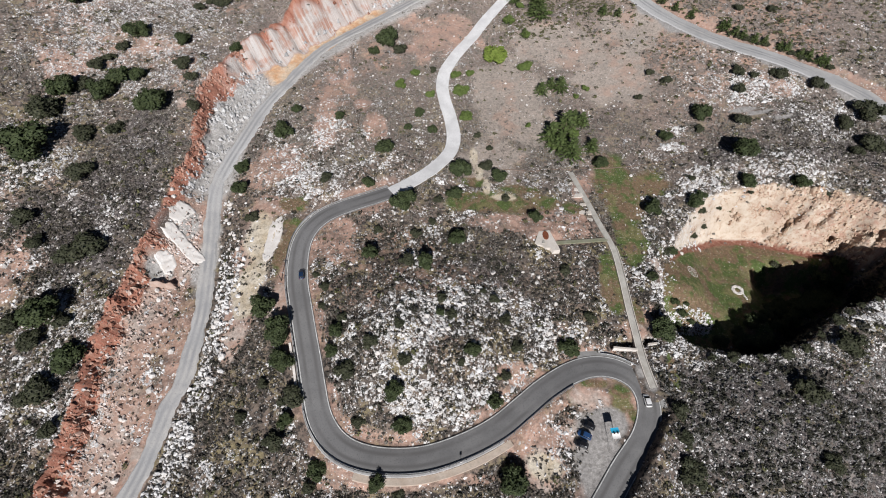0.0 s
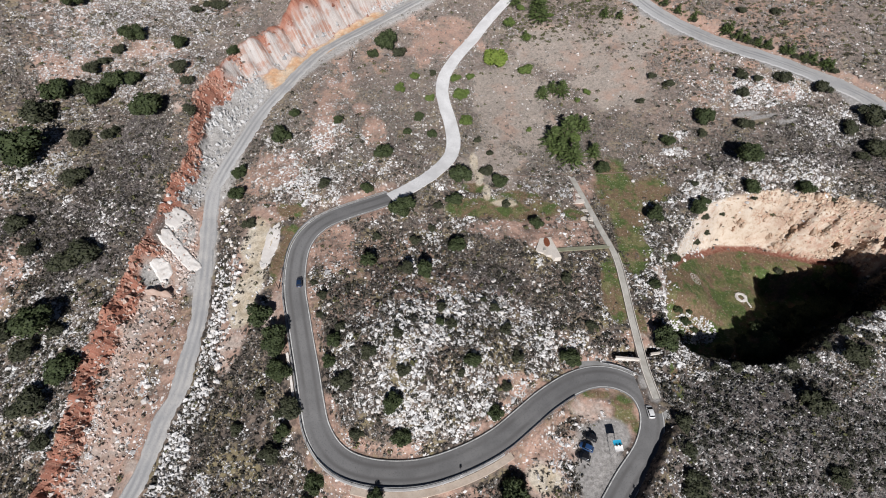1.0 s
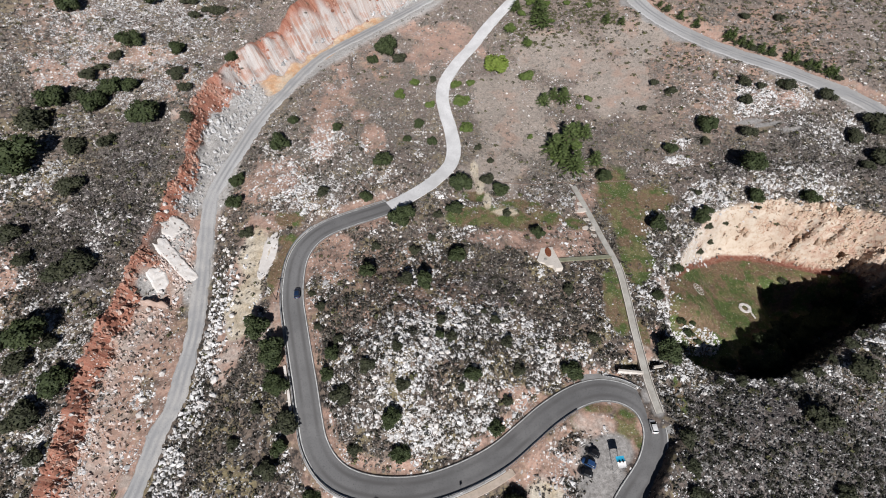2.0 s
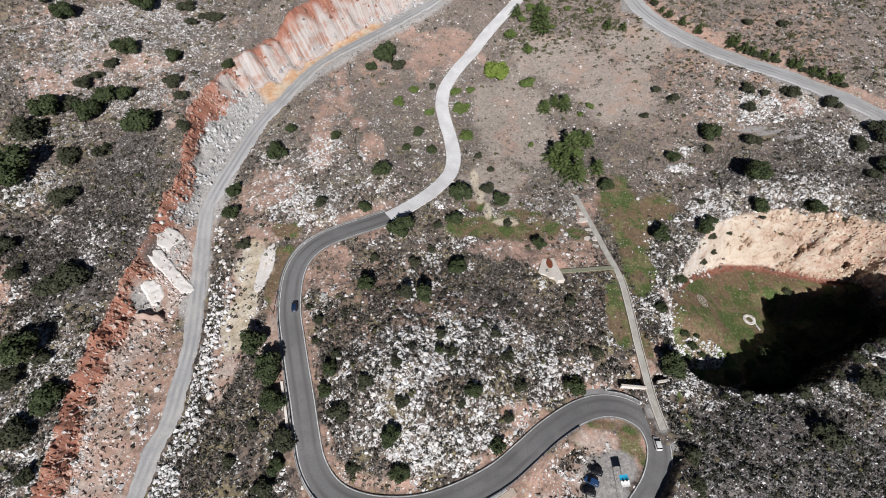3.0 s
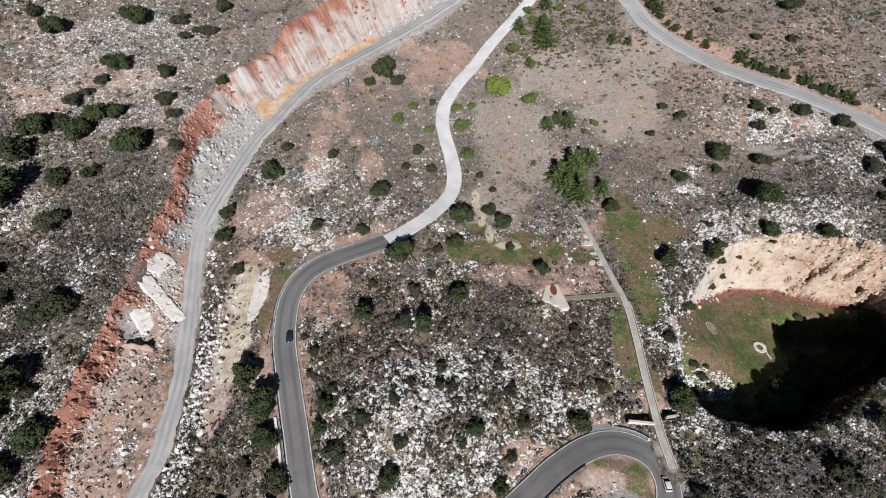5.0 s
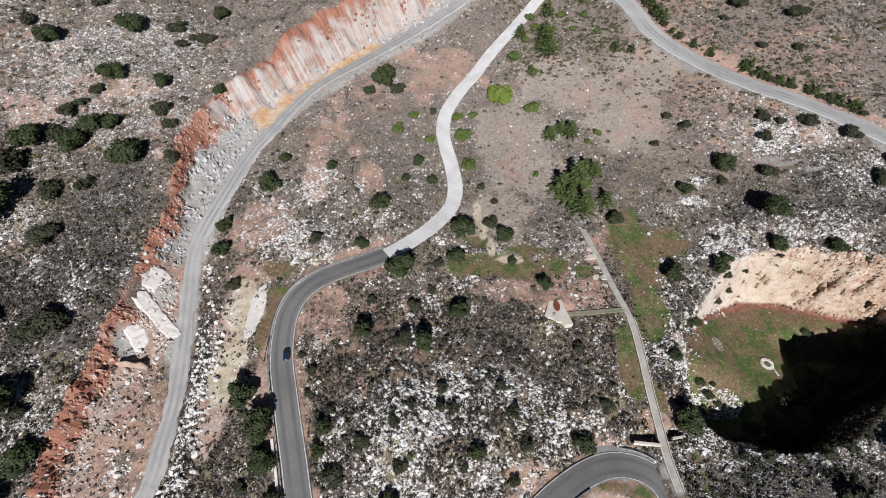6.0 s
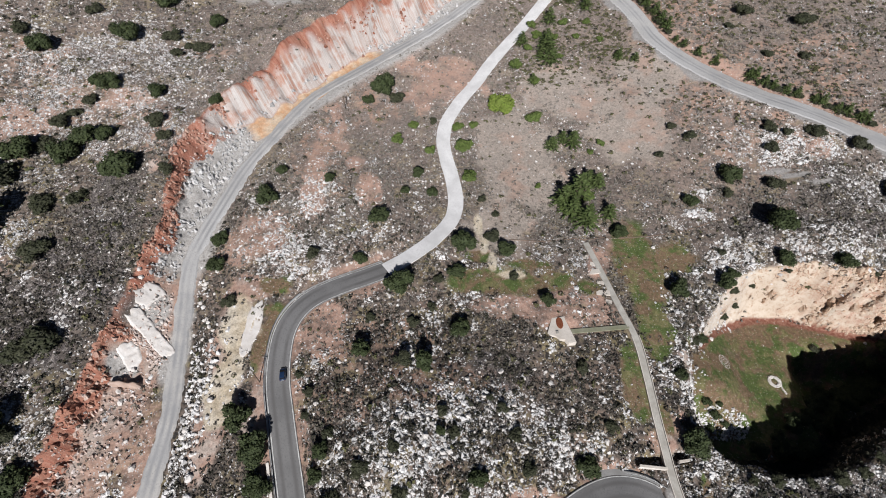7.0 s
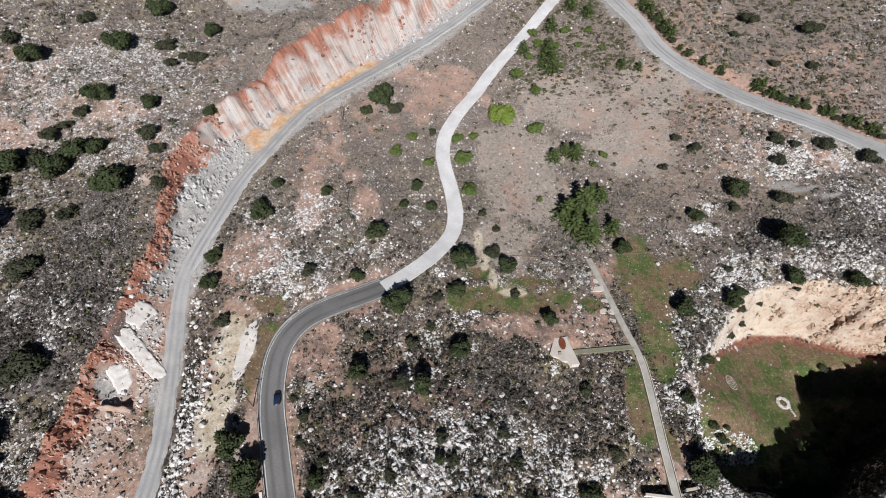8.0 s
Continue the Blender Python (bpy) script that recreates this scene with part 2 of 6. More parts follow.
ASPHALT = carriageway("asphalt", (0.142, 0.140, 0.139), (0.182, 0.179, 0.176), (0.116, 0.112, 0.110), 1.55, 0.12, 0.004)
CONCRETE = worn("road_concrete", (0.68, 0.675, 0.67), (0.52, 0.515, 0.51), 0.16, 2.5, 0.9, 0.01)
GRAVEL = carriageway("track_gravel", (0.32, 0.318, 0.315), (0.42, 0.405, 0.385), (0.27, 0.27, 0.272), 0.95, 0.2, 0.06)
PATHC = worn("path_concrete", (0.43, 0.415, 0.375), (0.32, 0.30, 0.265), 0.5, 3.0, 0.9, 0.02)
KERBC = worn("kerb_concrete", (0.44, 0.435, 0.425), (0.34, 0.33, 0.315), 0.3, 2.5, 0.9, 0.01)
BEIGE = worn("beige_concrete", (0.53, 0.45, 0.375), (0.42, 0.335, 0.265), 0.25, 2.0, 0.95, 0.03)
MOSSY = worn("mossy_concrete", (0.27, 0.265, 0.20), (0.19, 0.195, 0.12), 0.4, 2.0, 0.95, 0.02)
SLABC = worn("slab_concrete", (0.64, 0.59, 0.53), (0.53, 0.48, 0.42), 0.3, 3.0, 0.9, 0.01)
WHITEWALL = worn("white_plaster", (0.72, 0.68, 0.63), (0.55, 0.50, 0.45), 0.5, 3.0, 0.9, 0.01)
PAINT = worn("road_paint", (0.62, 0.62, 0.60), (0.32, 0.32, 0.31), 0.7, 4.0, 0.8, 0.0)
STEEL = worn("galvanised_steel", (0.42, 0.43, 0.44), (0.33, 0.34, 0.35), 0.8, 5.0, 0.45, 0.0, metal=0.6)
WOOD = worn("pole_wood", (0.075, 0.055, 0.042), (0.11, 0.085, 0.065), 1.5, 9.0, 0.9, 0.01)
DRYSTONE = worn("dry_stone", (0.16, 0.12, 0.095), (0.24, 0.17, 0.13), 0.6, 3.0, 0.95, 0.08)
RUST = worn("rusty_cover", (0.16, 0.045, 0.022), (0.22, 0.08, 0.04), 1.2, 6.0, 0.9, 0.01)
LIME = worn("limestone", (0.68, 0.66, 0.635), (0.56, 0.52, 0.48), 0.6, 3.0, 0.9, 0.08, vary=0.5)
ROCKS = island("loose_limestone", [(0.34, 0.335, 0.33), (0.70, 0.69, 0.68), (0.48, 0.47, 0.46), (0.78, 0.77, 0.76), (0.56, 0.54, 0.52), (0.40, 0.375, 0.35)], 0.9, 2.0)
REDROCK = island("red_rubble", [(0.20, 0.078, 0.05), (0.40, 0.22, 0.16), (0.28, 0.115, 0.075), (0.46, 0.32, 0.255), (0.34, 0.16, 0.11), (0.52, 0.42, 0.36)], 0.95, 2.0)
WALLROCK = island("beige_rock", [(0.42, 0.30, 0.21), (0.56, 0.46, 0.36), (0.48, 0.36, 0.27), (0.34, 0.22, 0.15)], 0.95, 2.0)
GREYROCK = island("weathered_limestone", [(0.25, 0.248, 0.245), (0.46, 0.455, 0.45), (0.33, 0.325, 0.32), (0.60, 0.595, 0.59), (0.38, 0.36, 0.345)], 0.95, 2.0)
SCREE_ROCK = island("lichened_limestone", [(0.06, 0.057, 0.052), (0.19, 0.185, 0.175), (0.09, 0.086, 0.078), (0.36, 0.35, 0.34), (0.07, 0.065, 0.058), (0.12, 0.115, 0.107)], 0.95, 2.0)
RUBBLE = island("quarry_rubble", [(0.34, 0.26, 0.225), (0.56, 0.48, 0.44), (0.43, 0.30, 0.24), (0.64, 0.585, 0.55), (0.37, 0.23, 0.175)], 0.9, 3.0)
PALE_SCRUB = island("pale_dry_scrub", [(0.145, 0.132, 0.118), (0.20, 0.178, 0.158), (0.13, 0.118, 0.105), (0.19, 0.17, 0.13), (0.27, 0.245, 0.225)], 0.95, 4.0)
SCRUB = island("dry_scrub", [(0.036, 0.033, 0.031), (0.064, 0.055, 0.046), (0.105, 0.09, 0.074), (0.045, 0.042, 0.03), (0.068, 0.061, 0.057), (0.135, 0.118, 0.098), (0.078, 0.069, 0.042)], 0.95, 4.0)
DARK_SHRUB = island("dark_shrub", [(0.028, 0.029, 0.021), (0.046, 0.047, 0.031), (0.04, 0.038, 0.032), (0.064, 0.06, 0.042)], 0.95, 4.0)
OLIVE = island("olive_scrub", [(0.075, 0.082, 0.036), (0.11, 0.112, 0.046), (0.085, 0.076, 0.055), (0.135, 0.132, 0.056), (0.10, 0.086, 0.07)], 0.95, 4.0)
TUSSOCK = island("green_tussock", [(0.10, 0.115, 0.035), (0.13, 0.135, 0.045), (0.15, 0.125, 0.065), (0.17, 0.16, 0.06)], 0.95, 4.0)


def leaf(name, tones):
    m = island(name, tones, 0.75, 2.0)
    return m


LEAVES = {
    "oak": leaf("oak_leaves", [(0.030, 0.042, 0.018), (0.048, 0.064, 0.024), (0.040, 0.053, 0.022), (0.068, 0.085, 0.034)]),
    "dark": leaf("scrub_leaves", [(0.035, 0.042, 0.022), (0.055, 0.060, 0.030), (0.045, 0.047, 0.032), (0.068, 0.070, 0.040)]),
    "fresh": leaf("fresh_leaves", [(0.075, 0.11, 0.028), (0.105, 0.148, 0.036), (0.09, 0.125, 0.034), (0.13, 0.165, 0.05)]),
    "bright": leaf("fig_leaves", [(0.125, 0.18, 0.03), (0.165, 0.225, 0.04), (0.15, 0.20, 0.04), (0.20, 0.245, 0.055)]),
    "pine": leaf("pine_needles", [(0.06, 0.088, 0.028), (0.095, 0.128, 0.04), (0.075, 0.104, 0.034), (0.12, 0.148, 0.056)]),
}

# ---------------------------------------------------------------- plan of the place, in metres
# relief every 50 m, from x = -250 and y = 0; one row per 50 m of y
RELIEF = [
    (-16, -23.9, -31, -35.6, -33.5, -29.7, -30.9, -31.6, -30, -26.8, -22.7),
    (2.4, -5.8, -13.5, -20.1, -19.1, -16.6, -19.4, -21.9, -18.5, -13.6, -8.7),
    (20.5, 11.2, 2, -6.2, -6.4, -7.2, -10.8, -11.8, -5.5, 0.2, 5.2),
    (38, 27.3, 15.8, 4.8, 2.1, -3, -10.7, -2.3, 8.5, 14, 18.5),
    (55, 43.7, 31.9, 18.2, 8.3, 5.4, 4.7, 14.7, 22.5, 26.3, 30.3),
    (71.1, 59.3, 47.1, 34.3, 23.8, 20.7, 22.3, 28.4, 33.3, 37.1, 41.2),
    (86.8, 74.5, 62.2, 50.4, 41.4, 37.6, 38.1, 41, 44.5, 48.1, 52.1),
]
# knolls and hollows: x, y, reach in x, reach in y, height
KNOLLS = [(-8, 62, 26, 24, 11.2), (-82, 85, 14, 40, -3.4), (-62, 45, 22, 60, 1.9), (100, 40, 30, 26, 9.7), (118, 128, 18, 14, 4.1), (-75, 150, 14, 60, -3.5),
    (122, 66, 15, 12, 7.6), (142, 84, 17, 12, 6)]
ASPH = [(32.5, 12.3), (43.1, 25.3), (48.4, 31.8), (54.8, 38.9), (57.9, 45.1), (58.3, 50.4), (56.1, 55.1), (50.9, 58.1), (44.3, 58.6), (37.3, 56.4),
    (29.2, 51.6), (22.2, 46.2), (14.9, 40.8), (5.6, 36.3), (-4.8, 33.3), (-15.2, 32.9), (-23.6, 34.5), (-29.3, 37.9), (-33.4, 43.4), (-35.9, 50.5),
    (-38.1, 58), (-40.7, 66.3), (-43.2, 74.5), (-45.7, 83.1), (-46.8, 91.1), (-46.6, 98.5), (-44.3, 104.5), (-39.7, 109.4), (-32.3, 113.3),
    (-24.7, 116.5), (-18.5, 119.4)]
CONC = [(-18.5, 119.4), (-10.1, 125.7), (-2.9, 132.4), (2.4, 139.8), (4.2, 148.2), (3, 159), (0.7, 169), (-0.3, 178.2), (1.1, 186.9), (6, 197),
    (12.7, 206.5), (19.6, 217.6), (26.5, 227.1), (35.6, 238.3), (42.5, 248), (49, 256.7), (81.5, 300.2)]
DIRT = [(-86, 11.6), (-82.4, 25.2), (-80.6, 32), (-79.4, 40.3), (-78.2, 47.6), (-76.1, 55.2), (-75.8, 63.4), (-75.6, 74.1), (-76.9, 85.7), (-78.4, 96),
    (-80.1, 106.7), (-82, 117.9), (-81.4, 127.5), (-77.6, 142.1), (-72.3, 159.5), (-64, 175.8), (-54, 193.3), (-44.3, 203.1), (-33.8, 212.5),
    (-22.8, 221.9), (-11.1, 231.3), (1.1, 241.8), (11.2, 251.6), (51.6, 290.8)]
TOE = [(-101.8, 12.6), (-100.3, 26.7), (-99.3, 36.1), (-99.2, 47.4), (-99.7, 59.6), (-97.9, 69.6), (-95.5, 84.2), (-92.7, 96.3), (-91.3, 104.8),
    (-89.9, 118.3), (-87.4, 132), (-87.9, 143.5), (-87.4, 161.1), (-80.9, 173.5), (-71.6, 182), (-62.5, 192), (-51.1, 204.3), (-38.8, 217.2),
    (-23.2, 229.9), (-8.9, 241.5), (3.6, 254.8), (41.1, 294.7)]
EAST = [(53.3, 299.1), (73.5, 258.9), (83.6, 238.8), (89.7, 222), (100, 208.4), (110.1, 198.4), (121.5, 188.5), (134.3, 180), (142.9, 172.7), (152.3, 164.9),
    (160.7, 156.8), (165, 148.3), (177.9, 122.8)]
PATH_LINE = [(48.8, 133.7), (52.1, 121.2), (55.1, 109.5), (58, 98.9), (58.6, 88.1), (58.7, 77.1), (59.0, 67.9), (59.3, 60.9), (60.4, 52.2)]
BRANCH = [(37.8, 100.5), (56.7, 102.6)]
EASTCUT = [(62.4, 47.9), (60.9, 43.5), (56.3, 37.2), (51.1, 30.5), (47.1, 25.3), (41.1, 17.5)]
CUT_HEIGHT = [3.4, 3.0, 3.5, 6.0, 9.0, 11.0]
# the sinkhole's upper edge, and the foot of its walls
RIM = [(68.8, 86.5), (69.6, 92), (72.5, 97), (76.5, 101.6), (83.5, 107.6), (91, 116.4), (100, 121), (109.2, 121.2), (116.5, 121.5), (126.2, 119.5), (136, 118), (146, 115), (155, 106), (158, 94), (152, 86), (141, 79.5),
       (131, 76), (121, 73), (113, 68.2), (105, 63), (96, 60.8), (87, 60.8), (80, 62), (74, 65.5), (70.5, 71), (69.5, 78.6)]
FOOT = [(73.6, 86), (75.2, 92.8), (80.4, 100.2), (91, 108), (101, 112.4), (110.5, 113.7), (119, 112.6), (126.5, 110.5), (136, 107.5), (145, 106), (151, 100), (148, 94), (138, 90), (128, 85.5), (119, 80), (110.5, 74.5), (103, 69.5), (97, 67.5), (87.5, 67.3),
        (81, 68.5), (76, 71), (74, 75), (73.2, 80)]
SCREE = [(95, 40, 36, 24), (85, 52, 20, 9)]
GRASS = [(65, 124, 8, 16), (64, 104, 5, 12), (75, 126, 8, 8), (55, 87, 4, 12), (49, 48, 6, 3), (-51, 105, 5, 3), (-53, 95, 2, 8), (86, 86, 13, 12),
    (61, 74, 2, 6), (67, 57, 1, 5), (17, 117, 19, 5), (51, 51, 4, 3), (43.5, 53.5, 5, 1.6), (39, 50.5, 3, 1.6), (53.5, 45.5, 1.6, 3), (44.5, 46, 2, 2), (70, 122, 4, 9), (19, 116, 8, 5), (46, 116, 5, 4), (36, 118, 8, 4), (28, 124, 9, 3), (12, 126, 6, 3),
    (-50.5, 101, 2.5, 10), (-52, 112, 5, 3)]
RED = [(23, 108, 22, 4), (62, 129, 7, 4), (-1, 209, 16, 14), (-28, 28, 10, 2), (-3, 29, 15, 1), (26, 38, 8, 4), (-34, 98, 6, 9), (-37, 68, 2, 9),
    (-59, 111, 12, 3), (133, 163, 3, 3), (-93, 67, 6, 10), (-89, 48, 8, 9), (24, 55, 7, 3), (59, 70, 4, 3), (64, 74, 2.5, 4), (-119, 178, 12, 5), (-142, 163, 11, 7),
    (-135, 86, 5, 9), (-46, 161, 4, 19), (-65, 130, 9, 11), (-61, 115, 8, 2), (-42, 186, 2.2, 6), (-40, 177, 2.2, 6), (-38, 170, 2.5, 5),
    (-32, 163, 4, 4), (-26.5, 151, 4, 8), (40, 111, 9, 4), (51, 126, 3, 6), (33, 103, 6, 3)]
MEADOW = [(28, 171, 17, 28), (21, 140, 13, 12), (72, 184, 16, 18), (86, 203, 14, 12), (50, 202, 19, 13)]
WHITE = [(-10, 69, 18, 11), (30, 68, 11, 9), (126, 168, 8, 5), (120, 126, 14, 9), (95, 119, 7, 14), (-140, 122, 10, 6),
    (-16, 54, 15, 8), (13, 75, 11, 6), (71, 80, 4, 10), (135, 157, 11, 10), (-71, 40, 4, 9), (-45, 121, 12, 7), (-134, 191, 15, 8), (124, 68, 11, 6),
    (-107, 44, 11, 7), (-111, 108, 7, 8), (0, 47, 12, 5), (122, 159, 8, 5), (142, 146, 12, 9),
    (92, 152, 8, 3), (84, 142, 10, 3), (72, 95, 5, 14), (85, 110, 9, 5), (100, 126, 14, 4), (-120, 195, 30, 18), (-112, 170, 22, 12),
    (-138, 175, 14, 14), (95, 61, 18, 3), (74, 72, 4, 8), (134, 72, 13, 5)]
DARKS = [(-121, 95, 18, 11), (-108, 134, 11, 12), (136, 131, 17, 7), (-109, 118, 12, 11), (-128, 99, 22, 14), (-112, 104, 14, 10), 
    (136, 146, 18, 9), (110, 136, 12, 5), (19, 88, 13, 6), (152, 134, 14, 8)]
# soil showing red between the stones; ground close-set with small stones
RUSTY = [(-142, 176, 16, 10), (-122, 180, 16, 9), (-104, 171, 11, 9), (-152, 192, 14, 8), (-98, 160, 8, 8), (-92, 205, 10, 6), (-60, 130, 14, 12), (-44, 166, 8, 22), (-30, 195, 10, 14),
    (88, 190, 20, 14), (110, 175, 22, 14), (133, 163, 9, 8), (124, 205, 22, 12), (-20, 95, 16, 8), (-132, 86, 10, 12), (70, 195, 14, 14), (30, 44, 9, 9), (-5, 84, 24, 7), (-24, 75, 8, 10), (146, 196, 18, 20), (100, 230, 20, 16)]
STONY = [(-128, 176, 42, 26), (-140, 205, 30, 24), (-122, 60, 22, 24), (-136, 84, 14, 14), (-45, 140, 24, 24), (8, 60, 30, 16), (120, 170, 24, 13), (152, 150, 16, 12), (30, 43, 9, 7), (120, 128, 26, 10), (88, 112, 14, 16),
    (72, 80, 7, 18), (90, 60, 30, 5), (132, 74, 22, 8), (-146, 128, 10, 14), (30, 128, 16, 8)]
PALE = [(-62, 96, 6, 13), (-87, 100, 5, 8), (-91, 91, 5, 5), (-63, 73, 5, 11), (-90, 32, 8, 7), (41, 50, 7, 3), (27, 32, 6, 4), (-98, 151, 2, 3),
    (-90, 74, 6, 7), (-66, 135, 2, 2), (36, 40, 3, 4), (-72, 250, 22, 9), (-60.5, 97, 4.5, 11), (-60.5, 79, 4, 6), (-50.5, 75, 3, 6), (60.6, 53.6, 1.5, 1.5), (72, 92, 3, 5), (60, 69.5, 3, 2)]


def smooth(t):
    t = np.clip(t, 0, 1)
    return t * t * (3 - 2 * t)


def hash2(i, j, seed):
    h = np.sin(i * 127.1 + j * 311.7 + seed * 74.7) * 43758.5453
    return h - np.floor(h)


def value_noise(x, y, size, seed):
    u, v = x / size, y / size
    i, j = np.floor(u), np.floor(v)
    f, g = smooth(u - i), smooth(v - j)
    a, b = hash2(i, j, seed), hash2(i + 1, j, seed)
    c, d = hash2(i, j + 1, seed), hash2(i + 1, j + 1, seed)
    return (a * (1 - f) + b * f) * (1 - g) + (c * (1 - f) + d * f) * g - 0.5


def relief(x, y):
    def w(u, n):
        d = np.abs(u[:, None] - np.arange(n))
        return np.where(d < 1, 2 / 3 - d ** 2 + d ** 3 / 2, np.where(d < 2, (2 - d) ** 3 / 6, 0))
    z = np.einsum("ni,ji,nj->n", w(np.clip((x + 250) / 50, 0, 10), 11), np.array(RELIEF), w(np.clip(y / 50, 0, 6), 7))
    for a, b, r, q, h in KNOLLS:
        z += h * np.exp(-((x - a) / r) ** 2 - ((y - b) / q) ** 2)
    return z


def resample(line, step=1.5):
    """The line as a smooth curve, with a point every step metres."""
    p = np.array(line, float)
    q = np.vstack([2 * p[0] - p[1], p, 2 * p[-1] - p[-2]])
    out = []
    for i in range(1, len(q) - 2):
        t = np.linspace(0, 1, 12, endpoint=False)[:, None]
        a, b, c, d = q[i - 1:i + 3]
        out.append(0.5 * (2 * b + (c - a) * t + (2 * a - 5 * b + 4 * c - d) * t ** 2 + (3 * b - a - 3 * c + d) * t ** 3))
    out = np.vstack(out + [p[-1:]])
    s = np.r_[0, np.cumsum(np.hypot(*np.diff(out, axis=0).T))]
    at = np.linspace(0, s[-1], max(2, int(s[-1] / step)))
    return np.stack([np.interp(at, s, out[:, 0]), np.interp(at, s, out[:, 1])], 1)


def sideways(p):
    """Unit vectors to the left of a curve."""
    d = np.gradient(p, axis=0)
    d /= np.linalg.norm(d, axis=1)[:, None]
    return np.stack([-d[:, 1], d[:, 0]], 1)


def nearest(x, y, p):
    """Distance to a curve, the index of its nearest point, and the side (left positive)."""
    dist, idx = np.full(len(x), 1e9), np.zeros(len(x), int)
    for k in range(len(p)):
        d = (x - p[k, 0]) ** 2 + (y - p[k, 1]) ** 2
        m = d < dist
        dist[m], idx[m] = d[m], k
    n = sideways(p)
    side = (x - p[idx, 0]) * n[idx, 0] + (y - p[idx, 1]) * n[idx, 1]
    return np.sqrt(dist), idx, side


def profile(p, reach=14):
    """Heights along a road: the relief under it, smoothed."""
    z = relief(p[:, 0], p[:, 1])
    k = np.ones(2 * reach + 1) / (2 * reach + 1)
    return np.convolve(np.pad(z, reach, mode="edge"), k, "valid")


ROADS = {}
for key, line, half, shoulder in (("asphalt", ASPH, 3.3, 4.5), ("concrete", CONC, 2.6, 4.0), ("track", DIRT, 3.2, 5.0), ("east", EAST, 4.2, 4.0), ("path", PATH_LINE, 1.15, 2.5), ("branch", BRANCH, 0.9, 2.0)):
    p = resample(line)
    ROADS[key] = [p, profile(p, 3 if key in ("path", "branch") else 14), half, shoulder]
join = ROADS["asphalt"][1][-1]
cz = ROADS["concrete"][1]
cz += (join - cz[0]) * np.exp(-np.arange(len(cz)) / 12)
TOE_P = resample(TOE)
CUT_P = resample(EASTCUT)
RIM_P = resample(RIM + RIM[:1])
FOOT_P = resample(FOOT + FOOT[:1])


def inside(x, y, poly):
    r = np.zeros(len(x), bool)
    for (x0, y0), (x1, y1) in zip(poly, poly[1:] + poly[:1]):
        c = (y0 > y) != (y1 > y)
        r ^= c & (x < (x1 - x0) * (y - y0) / (y1 - y0 + 1e-9) + x0)
    return r


def blobs(x, y, table, rough=0.35, seed=3):
    v = np.zeros(len(x))
    wob = value_noise(x, y, 9, seed) + 0.6 * value_noise(x, y, 3.5, seed + 1)
    for a, b, r, q in table:
        d = np.sqrt(((x - a) / r) ** 2 + ((y - b) / q) ** 2) + wob * rough * 2
        v = np.maximum(v, smooth((1.35 - d) / 0.7))
    return v


